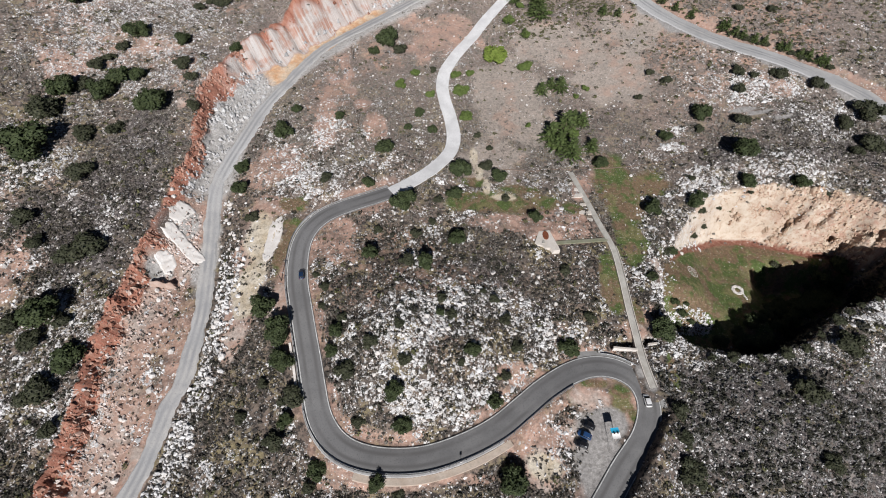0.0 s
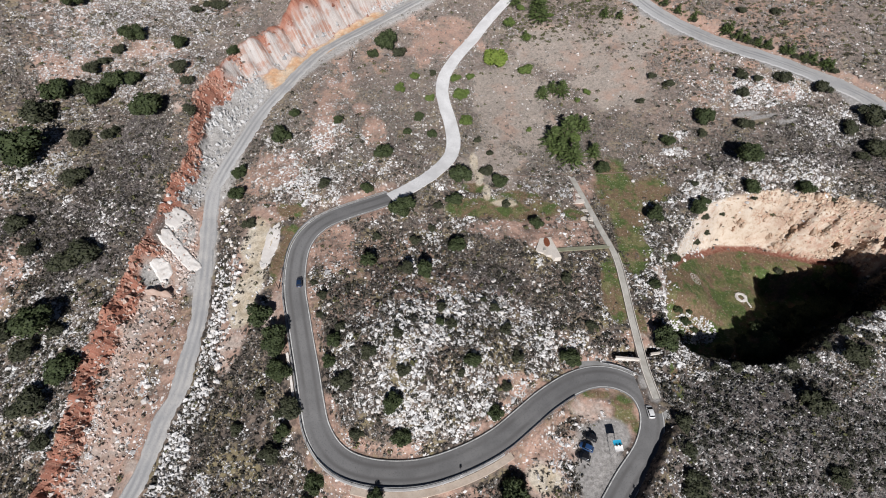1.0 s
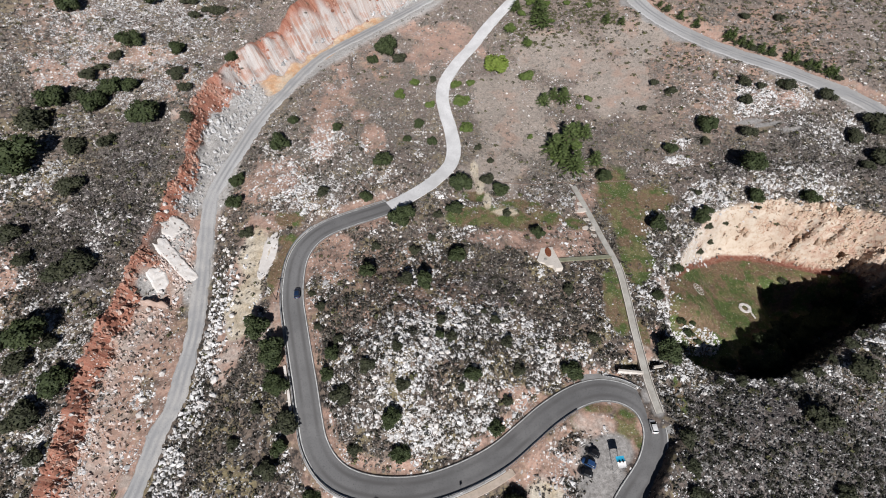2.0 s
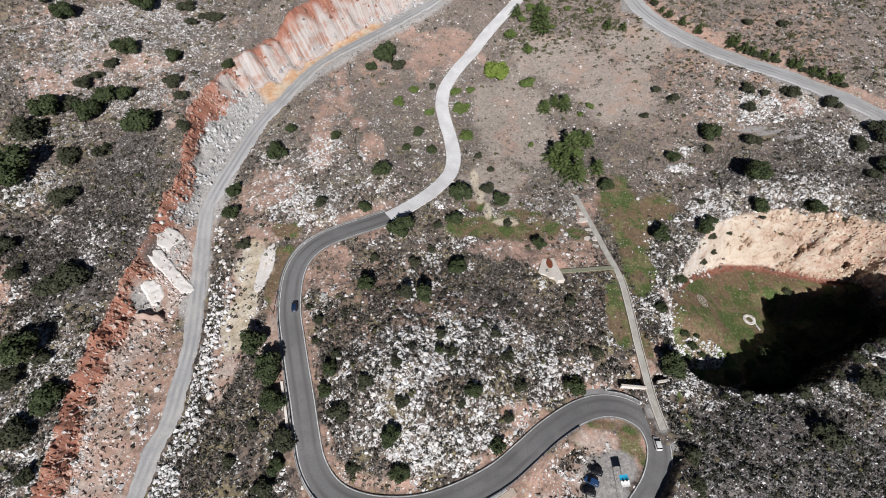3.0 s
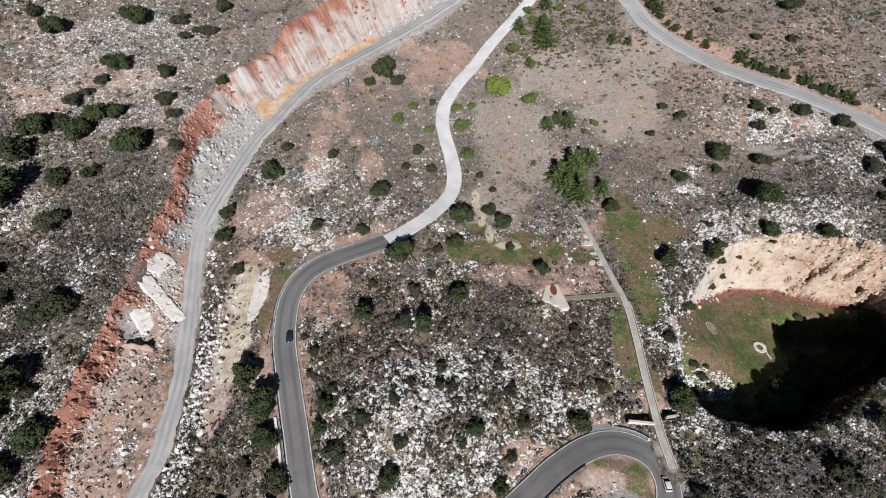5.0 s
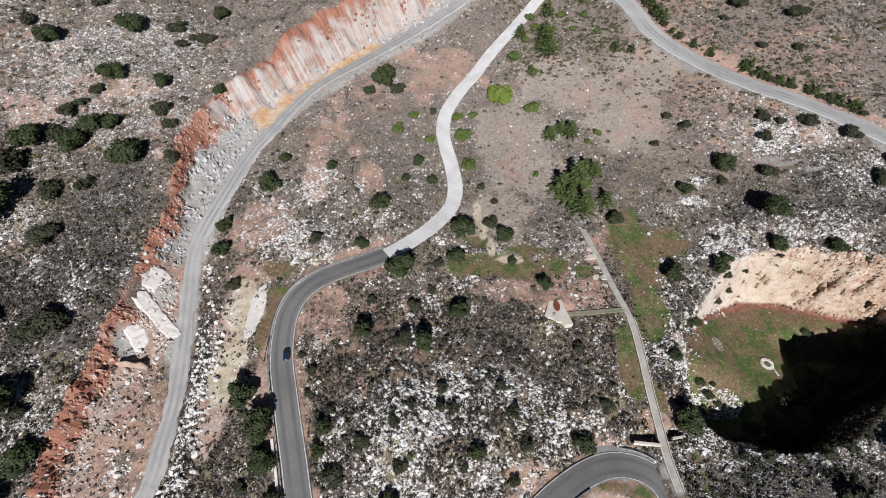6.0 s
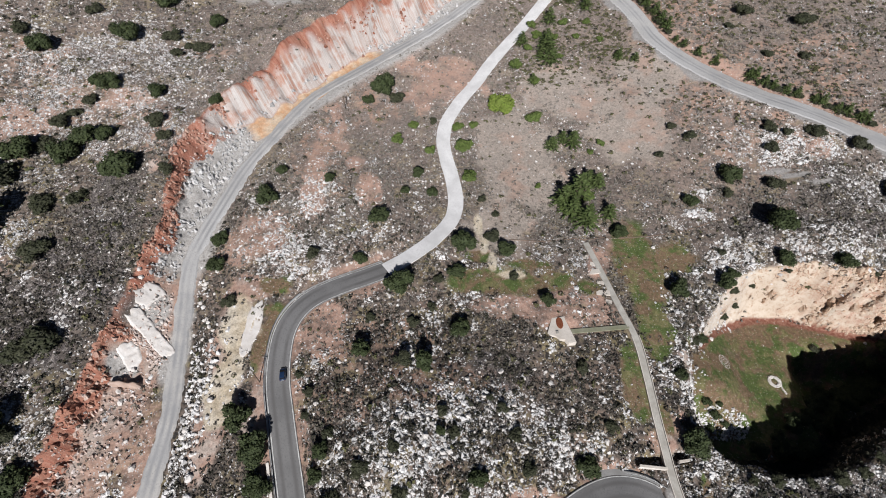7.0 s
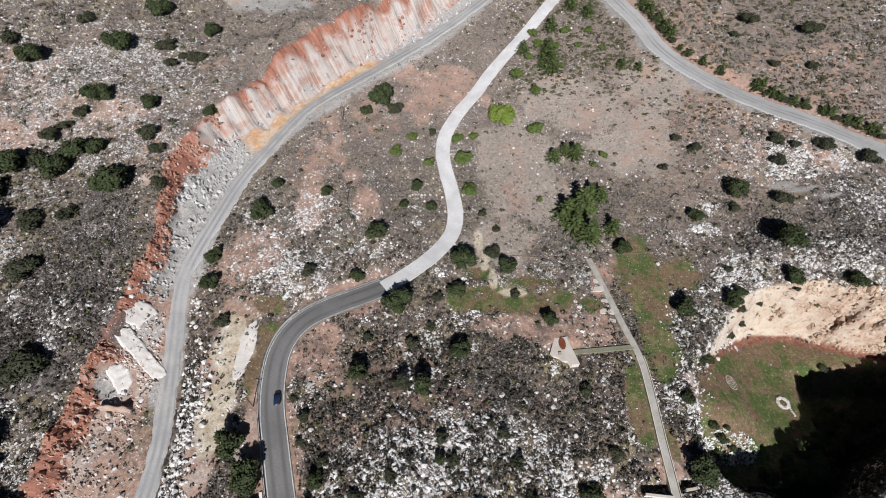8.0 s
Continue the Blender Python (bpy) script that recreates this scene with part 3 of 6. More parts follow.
def shape(x, y):
    """Height and soil masks at places."""
    z = relief(x, y)
    far = smooth((np.hypot(x, y - 130) - 330) / 900)
    z = z * (1 - far) + 25 * far + far * 120 * (value_noise(x, y, 700, 9) + 0.3)
    rough = 1.6 * value_noise(x, y, 17, 1) + 0.9 * value_noise(x, y, 6.5, 2) + 0.45 * value_noise(x, y, 2.6, 4)
    masks = {}
    # the red cut west of the track
    d, i, s = nearest(x, y, TOE_P)
    north = TOE_P[i, 1]
    side = sideways(TOE_P)[i]
    run = i * 1.5 + (x - TOE_P[i, 0]) * side[:, 1] - (y - TOE_P[i, 1]) * side[:, 0]
    high = (1 + 0.6 * value_noise(x, y, 9, 33)) * np.interp(north, [60, 120, 150, 175, 205, 260], CUT_HEIGHT)
    crag = value_noise(x, y, 2.2, 5) * 1.4 + value_noise(x, y, 6, 6) * 2.5
    wide = np.interp(north, [60, 145, 165, 190, 260], [3.6, 3.6, 5.5, 11.0, 13.0])
    bare = blobs(x, y, [(-88, 104, 7, 9), (-91.5, 91, 5.5, 6)], 0.2, 84)
    crag = crag * (1 - 0.8 * bare)
    up = smooth((s + crag) / wide) * (1 - smooth((s - wide) / 45))
    near_end = (i > 0) & (i < len(TOE_P) - 1)
    z += np.where(near_end & (s > -6), high * up, 0)
    z += np.where(near_end & (s > -6), (1 - 0.85 * bare) * smooth((s + 3) / 2) * (1 - smooth((s - wide) / 3)) * (value_noise(x, y, 1.9, 36) * np.where(north < 160, 2.4, 1.2) + value_noise(x, y, 7.0, 37) * 1.2 + value_noise(x, y, 3.0, 39) * 0.9), 0)
    band = (1 - bare) * np.where(near_end, smooth((s + 1.5 + crag - 1.9 * smooth((north - 98) / 6) * (1 - smooth((north - 160) / 8))) / 1.5) * (1 - smooth((s + crag * 0.6 - wide) / 2.0)), 0)
    z += 2.6 * band * smooth((north - 135) / 20) * (value_noise(run, s * 0.12, 3.6, 101) + 0.6 * value_noise(run, s * 0.2, 2.1, 102))
    grey = smooth((north - 158) / 20) * (1 - smooth((s - wide * 0.42 + crag * 1.2 + 7 * value_noise(run, s * 0.1, 2.4, 103)) / 7))
    masks["cut"], masks["greycut"] = band, band * grey
    masks["run"], masks["drop"] = run, np.clip(s, -20, 40)
    north_toe, s_toe = north, s
    bench = np.where(near_end, (1 - smooth((s - 0) / 3)) * (1 - smooth((-s - 10) / 5)), 0)
    # the sinkhole
    d, i, s = nearest(x, y, RIM_P)
    ins = inside(x, y, RIM)
    ry = RIM_P[i, 1]
    d2, i2, s2 = nearest(x, y, FOOT_P)
    bottom = inside(x, y, FOOT)
    floor = -25.8 + 8.5 * smooth((99 - x) / 20) * smooth((y - 74) / 14) + rough * 0.3 - 9 * smooth((x - 108) / 12) * smooth((104 - y) / 8)
    ledge = (value_noise(x, y, 3, 11) * 0.3 + value_noise(x, y, 8, 12) * 0.4 + value_noise(x, y, 1.9, 14) * 0.3) * (0.55 + 1.1 * smooth((x - 112) / 15))
    share = np.clip(d / (d + d2 + 1e-6), 0, 1)
    share = np.clip(share * (1 + 2.0 * (1 - smooth((ry - 90) / 8)) * smooth((x - 84) / 8)), 0, 1)
    deep = np.where(ins, np.where(bottom, 1, smooth(share + ledge * 4 * share * (1 - share))), 0)
    z = z * (1 - deep) + floor * deep
    masks["pitwall"] = np.where(ins, smooth((d - 0.3) / 1.0) * (1 - smooth((deep - 0.94) / 0.05)) * smooth((ry - 99) / 5) * smooth((x + ledge * 8 - 79) / 5), 0)
    skirt = np.where(ins, smooth((deep - 0.9) / 0.05) * (1 - smooth((d2 - 0.9) / 1.5) * bottom) * smooth((ry - 99) / 5), 0)
    floor_in = np.where(ins, smooth((deep - 0.95) / 0.05), 0)
    masks["skirt"] = skirt
    masks["core"] = np.where(bottom, smooth((d2 - 1.5 + 3 * value_noise(x, y, 3, 15)) / 3), 0)
    # soils
    masks["meadow"] = blobs(x, y, MEADOW)
    masks["red"] = np.maximum(blobs(x, y, RED, 0.5, 13), bench * smooth(0.8 + value_noise(x, y, 7, 21) * 1.6) * 0.9 * (1 - smooth((north_toe - 112) / 14)))
    masks["grass"] = np.maximum(blobs(x, y, GRASS, 0.4, 17), floor_in * smooth(0.9 + value_noise(x, y, 5, 22)))
    masks["pale"] = np.maximum(blobs(x, y, PALE, 0.4, 19), bench * smooth(0.55 - value_noise(x, y, 7, 21) * 1.5) * 0.9)
    d_t, i_t, s_t = nearest(x, y, ROADS["track"][0])
    masks["red"] = np.maximum(masks["red"], smooth((s_t - 1.5) / 1.5) * (1 - smooth((s_t - 5.5) / 2)) * (1 - smooth((y - 62) / 12)))
    masks["strip"] = smooth((s_t - 2) / 1) * (1 - smooth((s_t - 17) / 3)) * (1 - smooth((y - 105) / 10))
    masks["red"] = np.maximum(masks["red"], 0.6 * masks["strip"] * smooth(0.6 + 1.6 * value_noise(x, y, 6, 105)))
    masks["dust"] = np.maximum(bench * smooth((north_toe - 112) / 14), 0.9 * blobs(x, y, [(-88, 105, 5, 8), (-93, 88, 4, 5), (-79, 98, 4, 13), (-72, 243.5, 17, 9)], 0.4, 83))
    masks["orange"] = np.where(near_end, smooth((north_toe - 176) / 6) * (1 - smooth((north_toe - 222) / 6)) * smooth((s_toe + 8.0 + crag * 0.3) / 0.8) * (1 - smooth((s_toe - 0.6 + crag * 0.3) / 0.8)), 0)
    masks["gravel"] = blobs(x, y, [(60.3, 53.6, 2.0, 2.6), (58.0, 57.2, 1.4, 2.0), (42, 32, 7, 12), (46, 43, 5, 4), (118, 156.5, 5, 1.0), (124, 154, 5, 0.9), (130, 150.5, 5, 0.9)], 0.15)
    masks["cream"] = blobs(x, y, [(-61, 98, 5, 12), (-60, 86, 6, 9), (-60.5, 79, 4, 6), (27, 33, 4.5, 4), (12, 138, 1.4, 4), (13.5, 131, 1.4, 4), (16, 124, 1.6, 4), (22, 119.5, 5, 1.4)], 0.4, 97)
    masks["white"], masks["scree"] = blobs(x, y, WHITE, 0.5, 23), blobs(x, y, SCREE, 0.3, 81)
    masks["dark"] = np.maximum(blobs(x, y, DARKS, 0.5, 29), masks["scree"])
    masks["rust"] = blobs(x, y, RUSTY, 0.5, 53)
    masks["stony"] = np.clip(0.19 + 0.5 * masks["white"] + 0.45 * blobs(x, y, STONY, 0.5, 57) - 0.42 * masks["scree"] - 0.25 * smooth((y - 172) / 20) * smooth((x - 55) / 20) - 0.04 * masks["dark"] + 0.4 * value_noise(x, y, 26, 58) + 0.3 * value_noise(x, y, 9, 59), 0.04, 1)
    calm = np.maximum.reduce([masks["meadow"] * 0.7, masks["grass"] * 0.8, masks["gravel"], floor_in])
    z += rough * (1 - calm) * (1 - far)
    masks["stony"] *= 1 - np.maximum.reduce([masks["meadow"] * 0.85, masks["gravel"], floor_in, bench * 0.5])
    natural = z.copy()
    # roads lie on benches
    clear = np.full(len(x), 50.0)
    for p, pz, half, shoulder in ROADS.values():
        d, i, s = nearest(x, y, p)
        w = 1 - smooth((d - half - 0.6) / shoulder)
        z = z * (1 - w) + (pz[i] - 0.25) * w
        clear = np.minimum(clear, d - half - (np.where(s > 0, 3.0, 0.5) if half == 3.3 else 0))
        if half == 3.3:
            masks["red"] = np.maximum(masks["red"], 0.9 * smooth((half + 5.0 - d) / 3) * smooth(0.6 + 1.6 * value_noise(x, y, 8, 93)) * (1 - smooth((x - 55) / 4)) * np.where((s < 0) & (i < 26), 0.0, 1.0))
        if half == 4.2:
            masks["gravel"] = np.maximum(masks["gravel"], smooth((half + 2.6 + 5 * value_noise(x, y, 7, 94) - d) / 1.5) * (s < 0))
            masks["red"] = np.maximum(masks["red"], 1.2 * smooth((half + 4 - d) / 1.5) * (s > 0))
        for k in ("cut", "greycut", "pitwall"):
            masks[k] = masks[k] * (1 - smooth((half + 1.2 - d) / 1.0))
    # the rock cut east of the road stands up beside it
    d, i, s = nearest(x, y, CUT_P)
    end = smooth(np.minimum(i, len(CUT_P) - 1 - i) / 5) * (d < 40)
    face = smooth((s + value_noise(x, y, 2.5, 8) * 1.2) / 1.5) * end
    z = z * (1 - face) + (np.maximum(natural, z) + 3.2 * (1 - smooth((s - 2) / 14))) * face
    # channel behind the culvert walls, passing under the footpath
    d_p = nearest(x, y, ROADS["path"][0])[0]
    z -= 2.0 * smooth((1.5 - np.abs(y - 66.0 - 0.06 * (x - 58))) / 0.7) * smooth((x - 49) / 2) * smooth((66 - x) / 1.5) * smooth((d_p - 1.2) / 0.4)
    masks["clear"], masks["floor"], masks["bench"] = clear, floor_in, bench
    masks["inpit"] = np.where(ins, np.clip(deep, 0, 1), 0)
    return z, masks


def spread(lo, hi, step, far):
    core = np.arange(lo, hi + step / 2, step)
    out, d = [], step
    while not out or out[-1] < far:
        d *= 1.25
        out.append((out[-1] if out else 0) + d)
    out = np.array(out)
    return np.r_[lo - out[::-1], core, hi + out]


GX, GY = spread(-200, 195, 0.95, 4000), spread(14, 285, 0.95, 4000)
mx, my = np.meshgrid(GX, GY, indexing="ij")
gz, MASKS = shape(mx.ravel(), my.ravel())
GZ = gz.reshape(mx.shape)
MASKS = {k: v.reshape(mx.shape) for k, v in MASKS.items()}


def at_grid(field, x, y):
    i = np.clip(np.searchsorted(GX, x) - 1, 0, len(GX) - 2)
    j = np.clip(np.searchsorted(GY, y) - 1, 0, len(GY) - 2)
    f, g = (x - GX[i]) / (GX[i + 1] - GX[i]), (y - GY[j]) / (GY[j + 1] - GY[j])
    return (field[i, j] * (1 - f) + field[i + 1, j] * f) * (1 - g) + (field[i, j + 1] * (1 - f) + field[i + 1, j + 1] * f) * g


def level(x, y):
    return float(at_grid(GZ, np.array([x]), np.array([y]))[0])


def raw_mesh(name, verts, faces, mat, smooth_faces=False):
    """A mesh from arrays of vertices and of faces with one count of corners."""
    me = bpy.data.meshes.new(name)
    verts, faces = np.asarray(verts, np.float32), np.asarray(faces, np.int32)
    k = faces.shape[1]
    me.vertices.add(len(verts))
    me.vertices.foreach_set("co", verts.ravel())
    me.loops.add(faces.size)
    me.loops.foreach_set("vertex_index", faces.ravel())
    me.polygons.add(len(faces))
    me.polygons.foreach_set("loop_start", np.arange(0, faces.size, k, dtype=np.int32))
    me.polygons.foreach_set("use_smooth", np.full(len(faces), smooth_faces))
    me.update(calc_edges=True)
    me.materials.append(mat)
    return me


nx, ny = mx.shape
ii = (np.arange(nx - 1)[:, None] * ny + np.arange(ny - 1)[None]).ravel()
quads = np.stack([ii, ii + ny, ii + ny + 1, ii + 1], 1)
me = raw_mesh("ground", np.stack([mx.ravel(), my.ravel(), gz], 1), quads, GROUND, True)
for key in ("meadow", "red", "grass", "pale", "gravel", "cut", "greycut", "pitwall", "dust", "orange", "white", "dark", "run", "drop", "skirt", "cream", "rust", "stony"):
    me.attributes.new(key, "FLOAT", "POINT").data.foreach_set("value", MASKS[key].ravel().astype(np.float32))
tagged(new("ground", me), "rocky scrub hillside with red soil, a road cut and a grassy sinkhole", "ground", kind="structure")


# ---------------------------------------------------------------- makers
def part(name, bm, mat, parent=None, label="", flat=True):
    me = bpy.data.meshes.new(name)
    bm.to_mesh(me)
    bm.free()
    me.materials.append(mat)
    if not flat:
        me.polygons.foreach_set("use_smooth", np.full(len(me.polygons), True))
    ob = new(name, me)
    ob.parent = parent
    if label:
        ob["label"] = label
    return ob


def thing(name, m, label, category, group="", kind=""):
    ob = new(name)
    ob.matrix_world = m
    return tagged(ob, label, category, group, kind)


def box(bm, x0, x1, y0, y1, z0, z1, bevel=0.0):
    r = bmesh.ops.create_cube(bm, size=1.0, matrix=Matrix.LocRotScale(((x0 + x1) / 2, (y0 + y1) / 2, (z0 + z1) / 2), None, (x1 - x0, y1 - y0, z1 - z0)))
    if bevel:
        bmesh.ops.bevel(bm, geom=list({e for v in r["verts"] for e in v.link_edges}), offset=bevel, segments=2, affect="EDGES", profile=0.6)
    return bm


def rod(bm, a, b, r0, r1=None, seg=7):
    a, b = Vector(a), Vector(b)
    m = Matrix.Translation((a + b) / 2) @ (b - a).to_track_quat("Z", "Y").to_matrix().to_4x4()
    bmesh.ops.create_cone(bm, cap_ends=True, segments=seg, radius1=r0, radius2=r0 if r1 is None else r1, depth=(b - a).length, matrix=m)
    return bm


def ribbon(name, p, pz, offsets, heights, mat, ragged=0.0, seed=0):
    """A strip along a curve: cross-section offsets (left positive) and heights over the road's level."""
    n = sideways(p)
    k, c = len(p), len(offsets)
    s = np.arange(k) * 1.5
    v = np.zeros((k, c, 3))
    for j, (o, h) in enumerate(zip(offsets, heights)):
        e = ragged * (value_noise(s, s * 0 + 40 * np.sign(o), 6, seed) * 2.4 + value_noise(s, s * 0 + 9 * np.sign(o), 2.2, seed + 1)) * np.sign(o) if ragged and abs(o) > 1.5 else 0
        q = p + n * (o + e)[:, None] if ragged and abs(o) > 1.5 else p + n * o
        v[:, j, :2], v[:, j, 2] = q, pz + h
    ii = (np.arange(k - 1)[:, None] * c + np.arange(c - 1)[None]).ravel()
    f = np.stack([ii + 1, ii, ii + c, ii + c + 1], 1)[:, ::-1]
    me = raw_mesh(name, v.reshape(-1, 3), f, mat, False)
    me.attributes.new("across", "FLOAT", "POINT").data.foreach_set("value", np.tile(np.array(offsets, np.float32), k))
    return me


def strip_object(name, key, offsets, heights, mat, label, category, ragged=0.0, lo=0.0, hi=1.0):
    p, pz = ROADS[key][:2]
    a, b = int(lo * (len(p) - 1)), int(hi * (len(p) - 1)) + 1
    return tagged(new(name, ribbon(name, p[a:b], pz[a:b], offsets, heights, mat, ragged, len(name))), label, category, kind="structure")


# ---------------------------------------------------------------- roads
ap, az = ROADS["asphalt"][:2]
an = sideways(ap)


def station(x, y):
    """The index of the asphalt's point nearest to a place."""
    return int(np.argmin((ap[:, 0] - x) ** 2 + (ap[:, 1] - y) ** 2))


strip_object("road", "asphalt", [-3.45, -3.35, -1.7, 0, 1.7, 3.35, 3.45], [-0.5, 0.0, 0.04, 0.06, 0.04, 0.0, -0.5], ASPHALT, "grey asphalt hairpin road with worn edges", "road")
strip_object("concrete_road", "concrete", [-2.75, -2.65, 0, 2.65, 2.75], [-0.5, 0.02, 0.07, 0.02, -0.5], CONCRETE, "pale concrete lane climbing from the asphalt", "road", 0.12)
strip_object("dirt_track", "track", [-2.7, -2.2, -1.5, -0.9, 0, 0.9, 1.5, 2.2, 2.7], [-0.3, 0.0, 0.02, -0.01, 0.03, -0.01, 0.02, 0.0, -0.3], GRAVEL, "grey crushed-stone track below the red cutting", "track", 0.5)
strip_object("dirt_road", "east", [-4.8, -4.2, -1.6, -0.9, 0, 0.9, 1.6, 4.2, 4.8], [-0.3, 0.0, 0.02, -0.01, 0.03, -0.01, 0.02, 0.0, -0.3], GRAVEL, "grey unpaved road lined with green shrubs", "road", 0.5)
for side in (1, -1):
    strip_object("road_edge_line", "asphalt", [side * 3.1 - 0.11, side * 3.1 + 0.11], [0.022, 0.022][::1], PAINT, "worn white edge line on the asphalt", "road marking")
strip_object("road_shoulder", "asphalt", [3.46, 4.0, 4.1], [0.03, 0.01, -0.4], KERBC, "narrow grey concrete strip under the guard rail", "kerb", 0.06, lo=station(13, 40) / len(ROADS["asphalt"][0]))

APRON = worn("apron_concrete", (0.30, 0.295, 0.285), (0.22, 0.215, 0.205), 0.3, 2.0, 0.92, 0.01)
strip_object("road_apron", "asphalt", [-5.3, -5.2, -3.47], [-0.5, -0.02, -0.01], APRON, "grey concrete apron round the outside of the hairpin", "kerb", 0.1, lo=station(58.3, 49) / len(ap), hi=station(40, 57.5) / len(ap))

# ---------------------------------------------------------------- footpath, slab and culvert walls
strip_object("footpath", "path", [-1.0, -0.95, 0.95, 1.0], [-0.4, 0.06, 0.06, -0.4], PATHC, "long straight grey concrete footpath across the field", "path")
strip_object("footpath_branch", "branch", [-0.75, -0.7, 0.7, 0.75], [-0.4, 0.03, 0.03, -0.4], MOSSY, "short concrete branch of the footpath", "path")


def low_wall(name, p, pz, offset, thick, height, mat, label, category="wall", sink=0.8):
    o = sorted([offset - thick / 2, offset + thick / 2])
    me = ribbon(name, p, pz, [o[0], o[0] + 0.01, o[1] - 0.01, o[1]], [-sink, height, height, -sink], mat)
    return tagged(new(name, me), label, category, kind="structure")


pp, pz = ROADS["path"][:2]
half_way = int(len(pp) * 0.42)
for side in (1, -1):
    low_wall("path_kerb", pp[half_way:], pz[half_way:], side * 1.15, 0.2, 0.45 if side < 0 else 0.3, SLABC, "low pale concrete kerb along the footpath")


def straight_wall(name, a, b, thick, z0, z1, mat, label):
    a, b = Vector(a), Vector(b)
    d = (b - a).normalized()
    ob = thing(name, Matrix.Translation((a.x, a.y, 0)) @ pose(0, 0, 0, 0, 0, math.degrees(math.atan2(d.y, d.x))), label, "wall")
    n = max(1, round((b - a).length / 1.5))
    w = (b - a).length / n
    for k in range(n):
        part("wall_panel", box(bmesh.new(), k * w, (k + 1) * w - 0.02, -thick / 2, thick / 2, z0, z1, 0.03), mat, ob)
    part("coping", box(bmesh.new(), -0.05, n * w + 0.05, -thick / 2 - 0.06, thick / 2 + 0.06, z1, z1 + 0.08, 0.02), SLABC, ob)
    return ob


cz0 = level(56, 64)
straight_wall("culvert_wall", (51.2, 64.0), (58.2, 63.3), 0.5, cz0 - 2.0, cz0 + 1.0, WHITEWALL, "white plastered culvert wall beside the hairpin")
straight_wall("culvert_wall", (61.8, 65.0), (64.6, 65.4), 0.5, cz0 - 2.0, cz0 + 1.0, WHITEWALL, "short white culvert wall beside the footpath")

# the pale slab with its rusty cover
sx, sy = 34.6, 100.2
sz = max(level(32, 103), level(38, 103), level(38, 98), level(31, 99)) + 0.15
slab = thing("concrete_slab", pose(sx, sy, sz), "pale concrete platform with a broken edge above the scrub", "platform")
bm = bmesh.new()
ring = [(-1.7, 3.9), (2.0, 4.5), (4.4, -4.2), (2.2, -4.5), (1.2, -3.3), (-0.2, -3.3), (-1.2, -2.3), (-2.8, -1.9), (-3.6, -1.0)]
top = [bm.verts.new((x, y, 0.0)) for x, y in ring]
low = [bm.verts.new((x, y, -2.6)) for x, y in ring]
bm.faces.new(top[::-1])
for i in range(len(ring)):
    j = (i + 1) % len(ring)
    bm.faces.new((top[i], top[j], low[j], low[i]))
bmesh.ops.recalc_face_normals(bm, faces=bm.faces)
part("slab", bm, SLABC, slab)
bm = bmesh.new()
bmesh.ops.create_cone(bm, cap_ends=True, segments=18, radius1=1.25, radius2=1.2, depth=0.12, matrix=Matrix.LocRotScale((0.4, 2.2, 0.06), None, (0.85, 1.6, 1)))
part("cover", bm, RUST, slab, "rust-brown oval cover")
part("plinth", box(bmesh.new(), -1.2, -0.4, -1.6, -0.7, 0.0, 0.35, 0.04), PATHC, slab)

# broken steps beside the upper footpath
for k, (x, y, w, d) in enumerate([(49.2, 122.0, 4.6, 1.9), (47.2, 127.6, 2.4, 1.5), (51.0, 114.2, 4.4, 1.9), (50.9, 118.0, 2.2, 1.2), (49.6, 125.2, 1.6, 1.4), (52.2, 111.0, 2.0, 1.3)]):
    ob = thing("stone_step", pose(x, y, level(x, y), 0, 0, 8 - 5 * k), "weathered concrete slab remnant in the grass by the footpath", "slab", "slabs by the footpath")
    part("block", box(bmesh.new(), -w / 2, w / 2, -d / 2, d / 2, -0.3, 0.22, 0.05), SLABC, ob)

# old terrace edge across the field
tp = resample([(22.7, 133.5), (33.3, 133.9), (48.9, 135.4), (63.9, 135.4), (79.1, 136.6), (95.9, 140.1)])
low_wall("terrace_wall", tp, np.array([level(*q) for q in tp]), 0.0, 0.3, 0.14, DRYSTONE, "low dark dry-stone terrace edge across the field")

# ---------------------------------------------------------------- guard rail, retaining walls

def guard_rail(i0, i1, offset, label):
    p, z = ap[i0:i1], az[i0:i1]
    base = Vector((*(p[0] + an[i0] * offset), z[0]))
    ob = thing("guard_rail", Matrix.Translation(base), label, "guard rail")
    me = ribbon("beam", p, z, [offset - 0.03, offset + 0.04, offset - 0.03, offset + 0.04, offset - 0.03], [0.45, 0.53, 0.61, 0.69, 0.77], STEEL)
    back = ribbon("beam", p, z, [offset + 0.05, offset + 0.05], [0.77, 0.45], STEEL)
    for nm, mesh in (("beam", me), ("beam_back", back)):
        b = new(nm, mesh)
        b.parent = ob
        b.matrix_parent_inverse = ob.matrix_world.inverted()
    bm = box(bmesh.new(), -0.06, 0.06, -0.05, 0.05, -0.9, 0.75)
    first = part("post", bm, STEEL, ob)
    for k in range(0, i1 - i0, 3):
        q = p[k] + an[i0 + k] * (offset + 0.14)
        o = first if k == 0 else new("post", first.data)
        o.parent = ob
        o.location = Vector((q[0], q[1], z[k])) - base
        o.rotation_euler = (0, 0, math.atan2(an[i0 + k][1], an[i0 + k][0]))
    return ob


